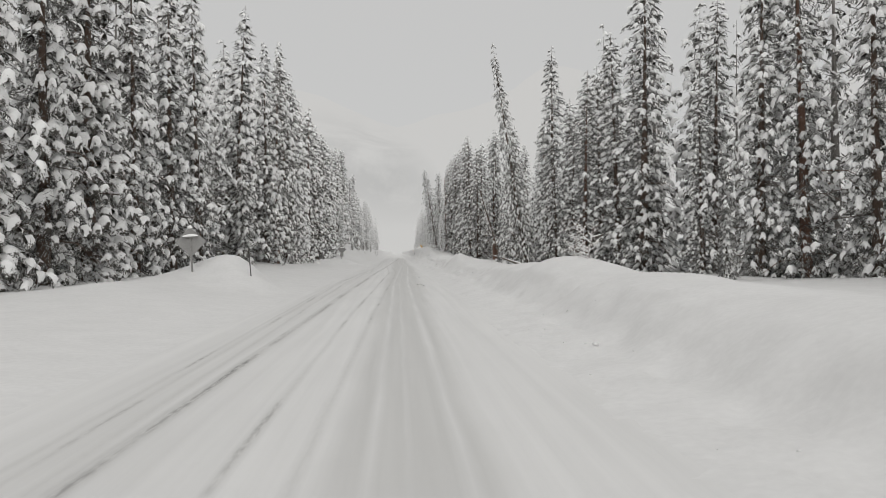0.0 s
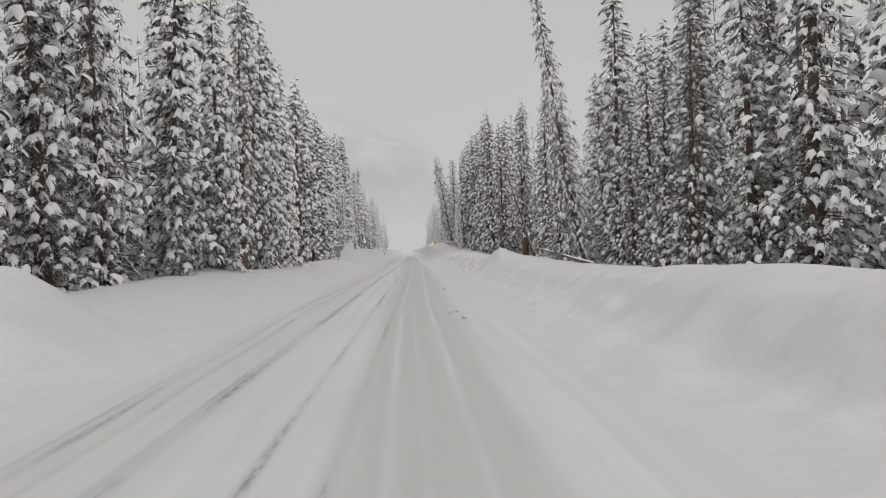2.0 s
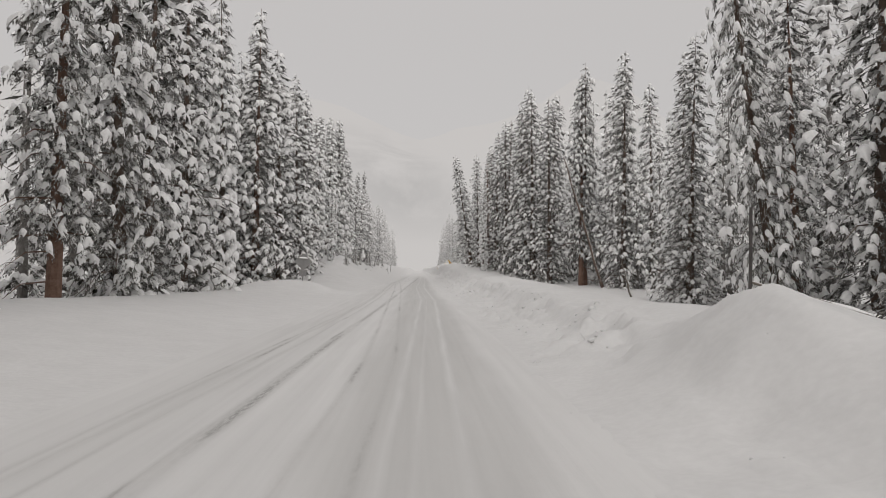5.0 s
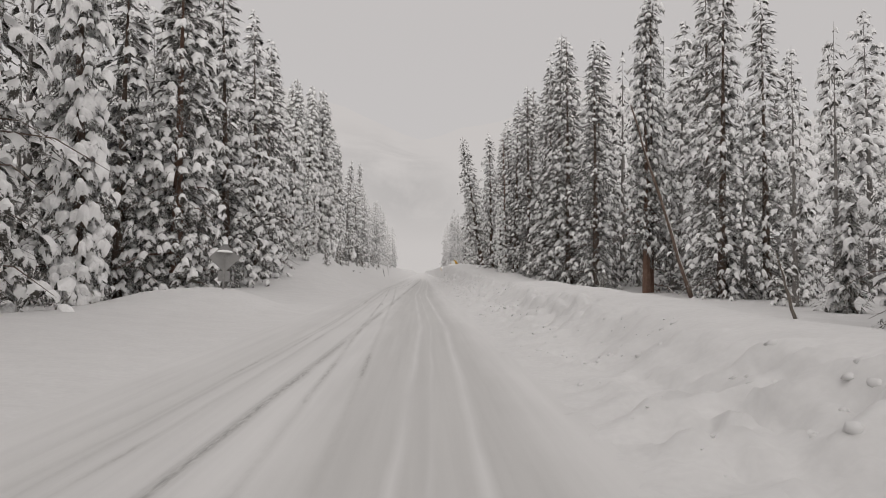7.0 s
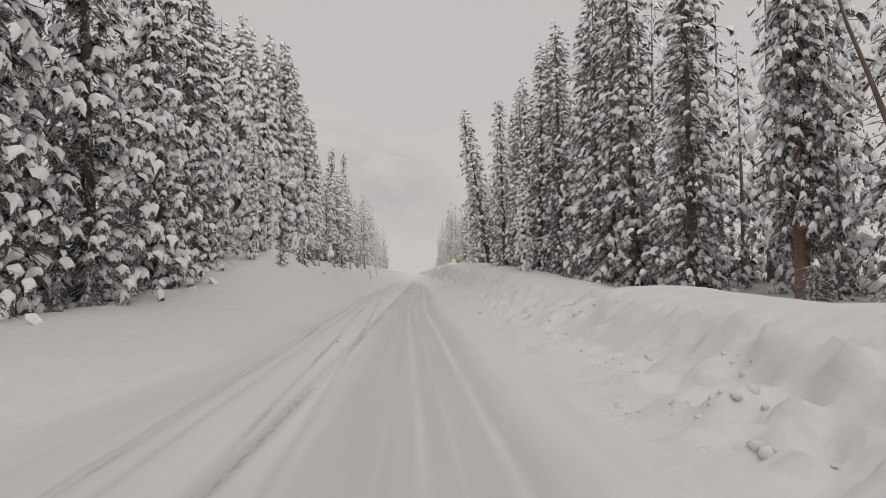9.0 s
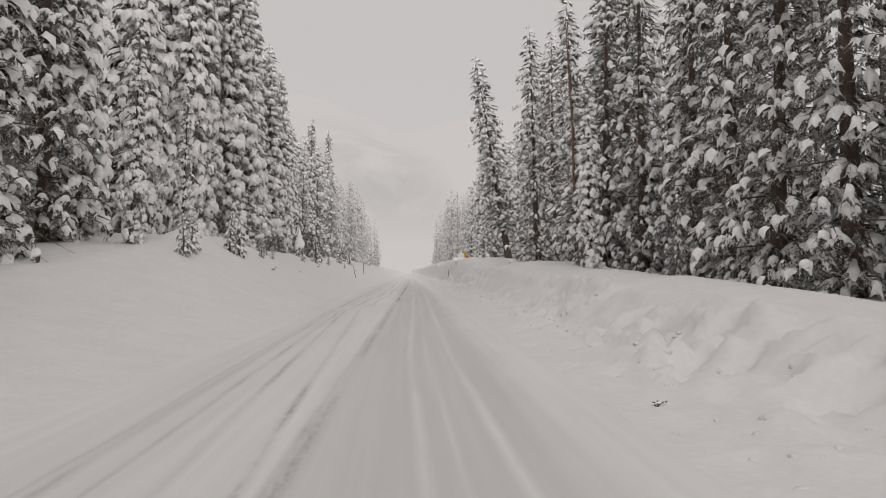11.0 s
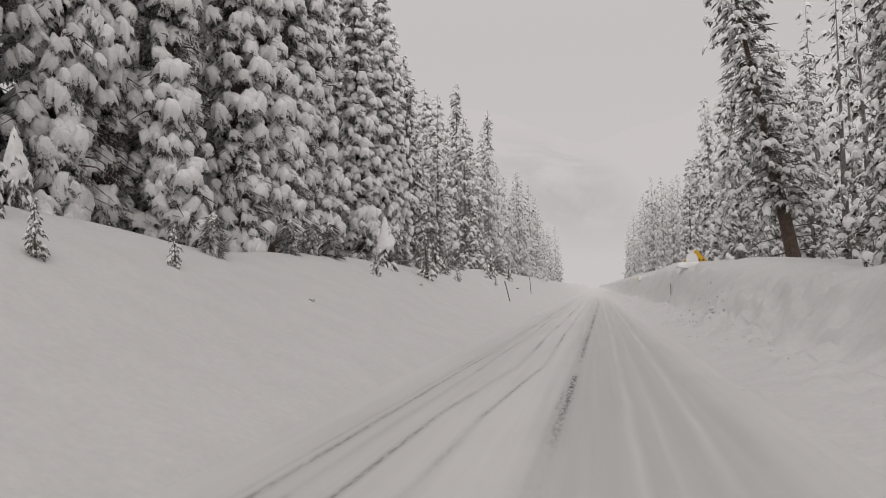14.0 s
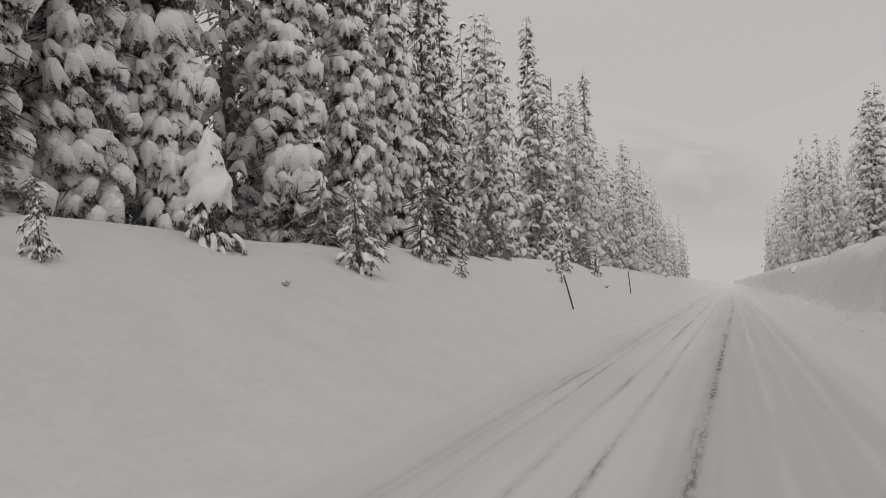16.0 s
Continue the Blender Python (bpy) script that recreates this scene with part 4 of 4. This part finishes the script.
# ---------------------------------------------------------------- dead wood
def bare_tree(name, base, top, r0, limbs, reach, snow, label, category, bark, seed, limb_from=0.15, droop=-0.25):
    """A bare trunk with thin limbs and lines of snow on its upper side."""
    rng = random.Random(seed)
    root = new(name)
    root.location = base
    b, t = np.zeros(3), np.array(top) - np.array(base)
    n = 9
    pts = [b + t * i / n + np.array((rng.uniform(-1, 1), rng.uniform(-1, 1), 0)) * r0 * 0.35 * (0 < i < n) for i in range(n + 1)]
    rad = [r0 * (1 - 0.75 * i / n) for i in range(n + 1)]
    v, f = tube(pts, rad, 9)
    mesh_object("trunk", v, f, bark, root, smoothed=True)
    snow_bits = []
    if snow > 0:
        along = t / np.linalg.norm(t)
        top_side = np.array((0, -0.25, 1)) - along * np.dot(along, (0, -0.25, 1))
        top_side = top_side / np.linalg.norm(top_side)
        line = [p + top_side * r * 0.5 + np.array((0, -0.25 * r, 0)) for p, r in zip(pts, rad)]
        snow_bits.append(tube(line, [r * 0.75 * snow * rng.uniform(0.5, 1.15) for r in rad], 6))
    for i in range(limbs):
        k = limb_from + (1 - limb_from) * (i + rng.random()) / limbs
        p = b + t * k
        az, ln = rng.uniform(0, 6.28), reach * (1.1 - k * 0.75) * rng.uniform(0.5, 1.2)
        q = [p, p + np.array((math.cos(az) * ln * 0.5, math.sin(az) * ln * 0.5, droop * 0.3 * ln)), p + np.array((math.cos(az) * ln, math.sin(az) * ln, droop * ln * rng.uniform(0.4, 1.4)))]
        rr = max(0.012, r0 * 0.16 * (1.1 - k))
        v, f = tube(q, [rr, rr * 0.7, rr * 0.3], 5)
        mesh_object("limb", v, f, bark, root)
        if rng.random() < 0.75:
            snow_bits.append(tube([a + np.array((0, 0, rr * 1.1)) for a in q], [rr * 1.5 * max(snow, 0.6), rr * 1.7 * max(snow, 0.6), rr * 0.5], 5))
    if snow_bits:
        v, f = join(snow_bits)
        mesh_object("snow_line", v, f, HEAP_SNOW, root, smoothed=True, label="thin line of snow")
    return tagged(root, label, category)


bare_tree("dead_tree", (9.4, 144.6, gz(9.4, 144.6) - 0.3), (9.25, 147.2, 16.5), 0.115, 70, 1.9, 0.3, "dead standing conifer with reddish bark and bare snowy limbs", "dead tree", BARK_RED, 3, 0.12)
bare_tree("leaning_trunk", (14.3, 103.0, gz(14.3, 103.0) - 0.3), (11.4, 104.2, 10.6), 0.13, 14, 1.2, 0.4, "bare dead trunk leaning into the firs with snow along it", "dead tree", BARK, 4, 0.3)
bare_tree("fallen_log", (10.4, 60.9, 0.42), (7.5, 62.7, 1.45), 0.13, 4, 0.4, 1.0, "fallen dead log propped behind the bank, topped with snow", "log", BARK_GREY, 5, 0.5)
bare_tree("thin_dead_trunk", (12.3, 88.5, gz(12.3, 88.5) - 0.2), (11.7, 88.6, 2.3), 0.08, 4, 0.5, 0.5, "thin leaning dead trunk rimmed with snow", "dead tree", BARK_GREY, 6, 0.4)
for x, y, h, s in ((5.7, 24.3, 1.35, 11), (5.9, 23.2, 1.2, 12), (6.3, 26.0, 1.4, 13)):
    bare_tree("bare_sapling", (x, y, gz(x, y) - 0.1), (x + 0.25, y + 0.1, gz(x, y) + h), 0.028, 30, 0.48, 0.9, "bare-branched sapling rimmed with snow on the bank", "sapling", BARK, s, 0.08, 0.55)
bare_tree("bare_snag", (12.2, 149.5, 1.5), (12.3, 149.6, 19.5), 0.16, 26, 1.4, 0.3, "bare-topped dead snag among the firs", "dead tree", BARK_GREY, 8, 0.5)
bare_tree("bare_snag", (-14.9, 222.0, 2.5), (-14.8, 222.0, 22.0), 0.2, 20, 0.7, 0.2, "thin dead snag above the far trees", "dead tree", BARK_GREY, 9, 0.5)


def tuft(x, y, size, seed):
    """A few dark twigs with needles sticking out of the snow."""
    rng = random.Random(seed)
    root = new("twig_tuft")
    root.location = (x, y, gz(x, y))
    for i in range(7):
        az, ln = rng.uniform(0, 6.28), size * rng.uniform(0.5, 1)
        d = np.array((math.cos(az), math.sin(az), rng.uniform(0.1, 0.7)))
        v, f = tube([(0, 0, -0.05), tuple(d * ln * 0.5), tuple(d * ln)], [0.03, 0.022, 0.006], 5)
        mesh_object("twig", v, f, NEEDLES, root)
    v, f = tube([(-0.08, 0, size * 0.2), (0, 0, size * 0.34), (0.1, 0.02, size * 0.3)], [0.008, 0.12 * size, 0.008], 6)
    mesh_object("snow_cap", v, f, HEAP_SNOW, root, smoothed=True)
    return tagged(root, "dark evergreen twigs poking through the smooth snow", "twigs", "twig tufts")


for i, (x, y, s) in enumerate(((-6.5, 139.6, 0.3), (-6.6, 149.5, 0.12), (-7.2, 163.0, 0.16), (2.6, 112.0, 0.1), (-7.8, 186.0, 0.3), (-6.3, 193.0, 0.25))):
    tuft(x, y, s, 60 + i)


# ---------------------------------------------------------------- signs and stakes
def box_bm(x, y, z, sx, sy, sz, turn=0.0, bevel=0.0):
    bm = bmesh.new()
    bmesh.ops.create_cube(bm, size=1.0, matrix=pose(x, y, z, 0, turn, 0) @ Matrix.Diagonal((sx, sy, sz, 1)))
    if bevel:
        bmesh.ops.bevel(bm, geom=bm.edges[:], offset=bevel, segments=2, affect="EDGES")
    return bm


def diamond_bm(size, thick, z, corner=0.06, y=0.0):
    """A square plate standing on its corner, with rounded corners."""
    bm = bmesh.new()
    pts = []
    h = size / 2
    for k in range(4):
        for a in (-0.25, -0.08, 0.08, 0.25):
            t = math.pi / 2 * k + a * math.pi
            cx, cz = (h - corner) * math.sqrt(2) * math.cos(math.pi / 2 * k), (h - corner) * math.sqrt(2) * math.sin(math.pi / 2 * k)
            pts.append((cx + corner * math.cos(t), cz + corner * math.sin(t)))
    f = bm.faces.new([bm.verts.new((px, y, z + pz)) for px, pz in pts])
    g = bmesh.ops.extrude_face_region(bm, geom=[f])
    bmesh.ops.translate(bm, vec=(0, thick, 0), verts=[e for e in g["geom"] if isinstance(e, bmesh.types.BMVert)])
    return bm


def snow_heap(parent, x, y, z, sx, sy, sz, seed, name="snow_cap"):
    rng = random.Random(seed)
    bm = bmesh.new()
    bmesh.ops.create_icosphere(bm, subdivisions=3, radius=1.0)
    for w in bm.verts:
        k = 1 + 0.16 * noise.noise(w.co * 2.1 + Vector((seed, 0, 0)))
        w.co = Vector((x + w.co.x * sx * k, y + w.co.y * sy * k, z + max(w.co.z, -0.12) * sz * k))
    return part(name, bm, HEAP_SNOW, parent, smoothed=True)


def diamond_sign(x, y, lift, size, plaque, tilt, label):
    """The back of a warning sign: diamond plate on a channel post with a crossbar, snow along the bar."""
    root = new("warning_sign")
    root.matrix_basis = pose(x, y, gz(x, y), 0, tilt, 8)
    part("plate", diamond_bm(size, 0.004, lift), SHEET, root)
    part("post", box_bm(0, -0.035, lift / 2 - 0.2 + 0.1, 0.07, 0.05, lift + 0.7, 0, 0.012), STEEL, root)
    part("crossbar", box_bm(0, -0.045, lift + size * 0.22, size * 0.62, 0.05, 0.06, 0, 0.01), STEEL, root)
    snow_heap(root, 0, -0.06, lift + size * 0.26, size * 0.36, 0.09, 0.085, x)
    snow_heap(root, 0.0, 0.0, lift + size * 0.64, size * 0.12, 0.07, 0.12, x + 3)
    if plaque:
        part("plaque", box_bm(0, 0.0, lift - size * 0.86, size * 0.55, 0.006, size * 0.5, 0, 0.002), SHEET, root)
    return tagged(root, label, "road sign", "road signs")


diamond_sign(-8.12, 29.7, 2.12 - gz(-8.12, 29.7), 0.84, False, -3, "grey back of a diamond warning sign on a post, snow-capped")
diamond_sign(-7.09, 93.1, 2.1 - gz(-7.09, 93.1), 0.80, True, 2, "grey back of a diamond warning sign with a plaque below, snow-capped")

# yellow sign half buried in the right bank
ys_root = new("yellow_sign")
ys_root.matrix_basis = pose(5.17, 174.7, 2.80, 0, 5, -6)
part("plate", diamond_bm(0.9, 0.004, 0.0), YELLOW, ys_root)
part("post", box_bm(0, 0.04, -0.8, 0.07, 0.05, 1.7, 0, 0.012), STEEL, ys_root)
for px, pz, w, h in ((0.17, 0.09, 0.07, 0.13), (0.27, 0.08, 0.05, 0.04), (0.37, 0.09, 0.08, 0.13)):
    part("letter_bar", box_bm(px, -0.006, pz, w, 0.006, h), BLACK, ys_root)
snow_heap(ys_root, -0.20, -0.01, 0.02, 0.33, 0.035, 0.44, 5, "stuck_snow")
snow_heap(ys_root, 0.0, -0.1, -0.36, 1.0, 0.5, 0.36, 7, "drift")
tagged(ys_root, "yellow diamond warning sign half buried in the snowbank", "road sign", "road signs")
far_sign = new("yellow_sign")
far_sign.matrix_basis = pose(4.3, 209.4, gz(4.3, 209.4) + 0.25, 0, 4, 0)
part("plate", diamond_bm(0.5, 0.004, 0.0), YELLOW, far_sign)
part("post", box_bm(0, 0.04, -0.6, 0.07, 0.05, 1.4, 0, 0.012), STEEL, far_sign)
snow_heap(far_sign, 0.04, -0.02, -0.12, 0.30, 0.05, 0.40, 9, "stuck_snow")
tagged(far_sign, "small yellow sign plastered with snow behind the bank", "road sign", "road signs")


def stake(x, y, height, lean, tip, label, r=0.022):
    root = new("marker_stake")
    root.matrix_basis = pose(x, y, gz(x, y) - 0.3, lean[0], lean[1], 0)
    v, f = tube([(0, 0, 0), (0.004, 0, (height + 0.3) * 0.5), (0, 0.004, height + 0.3)], [r, r * 0.95, r * 0.85], 8)
    mesh_object("pole", v, f, STAKE, root)
    if tip:
        part("reflector", box_bm(0, -0.025, height + 0.2, 0.07, 0.012, 0.16, 0, 0.004), STEEL, root)
    return tagged(root, label, "marker post", "roadside stakes")


stake(-5.72, 29.1, 1.15, (0, -5), False, "thin dark leaning snow stake on a rounded mound", 0.022)
stake(-5.2, 178.5, 1.3, (3, -12), True, "dark leaning snow stake in the smooth bank", 0.03)
stake(-5.6, 198.2, 1.4, (0, -3), True, "thin dark snow stake beside the road", 0.03)
stake(4.6, 56.3, 1.2, (0, 1), False, "thin dark snow stake on the mound", 0.025)
stake(3.72, 173.8, 0.6, (0, 1), False, "thin dark snow stake stuck in the roadside bank")


# ---------------------------------------------------------------- lumps of ploughed snow
def clod(rng, x, y, z, r, squash):
    bm = bmesh.new()
    bmesh.ops.create_icosphere(bm, subdivisions=1, radius=r)
    m = Euler((rng.uniform(0, 3), rng.uniform(0, 3), rng.uniform(0, 3))).to_matrix()
    out = []
    for w in bm.verts:
        c = m @ (w.co * (1 + rng.uniform(-0.25, 0.25)))
        out.append((x + c.x * rng.uniform(0.95, 1.1), y + c.y, z + c.z * squash))
    faces = [tuple(q.index for q in f.verts) for f in bm.faces]
    bm.free()
    return out, faces


rng = random.Random(21)
bits = []
for i in range(900):
    y = rng.uniform(2, 205)
    if rng.random() > 0.35 + 0.65 * float(smooth(-0.2, 0.5, vnoise(y / 7, 3.0, 12))):
        continue
    x = 2.2 + abs(rng.gauss(0, 0.75))
    if x > 4.6:
        continue
    r = 0.02 + 0.05 * rng.random() ** 3
    bits.append(clod(rng, x, y, gz(x, y) - r * 0.5, r, 0.6))
# rounded lumps in the ploughed face of the bank, sunk well into it
for i in range(420):
    y = rng.uniform(88, 168) if i % 5 else rng.uniform(58, 88)
    if rng.random() > 0.2 + 0.8 * float(smooth(-0.1, 0.4, vnoise(y / 6, 8.0, 14))):
        continue
    x, r = 3.2 + rng.gauss(0, 0.42), 0.035 + 0.06 * rng.random() ** 2
    bits.append(clod(rng, x, y, gz(x, y) - 0.45 * r, r, 0.7))
# broken slabs and crumbs in heaps where the plough has thrown them
for i in range(95):
    hx, hy = 3.3 + rng.gauss(0, 0.55), rng.uniform(60, 166)
    for j in range(rng.randrange(5, 13)):
        x, y, r = hx + rng.gauss(0, 0.28), hy + rng.gauss(0, 0.4), 0.03 + 0.085 * rng.random() ** 2.5
        if x > 2.2:
            bits.append(clod(rng, x, y, gz(x, y) - 0.55 * r, r, rng.uniform(0.55, 0.9)))
cv, cf = join(bits)
clods = mesh_object("snow_clods", cv, cf, SNOW, smoothed=True)
tagged(clods, "small lumps of ploughed snow strewn on the bank", "snow", kind="stuff")
for x, y, r in ((0.88, 37.11, 0.08), (1.06, 37.27, 0.06), (1.12, 35.42, 0.075), (-1.6, 101.8, 0.06), (1.25, 47.5, 0.07)):
    cv, cf = clod(rng, 0, 0, 0, r, 0.6)
    lump = mesh_object("snow_chunk", cv, cf, SNOW)
    lump.location = (x, y, 0.01 + r * 0.3)
    tagged(lump, "grey lump of compacted snow lying on the road", "snow chunk", "chunks on the road")
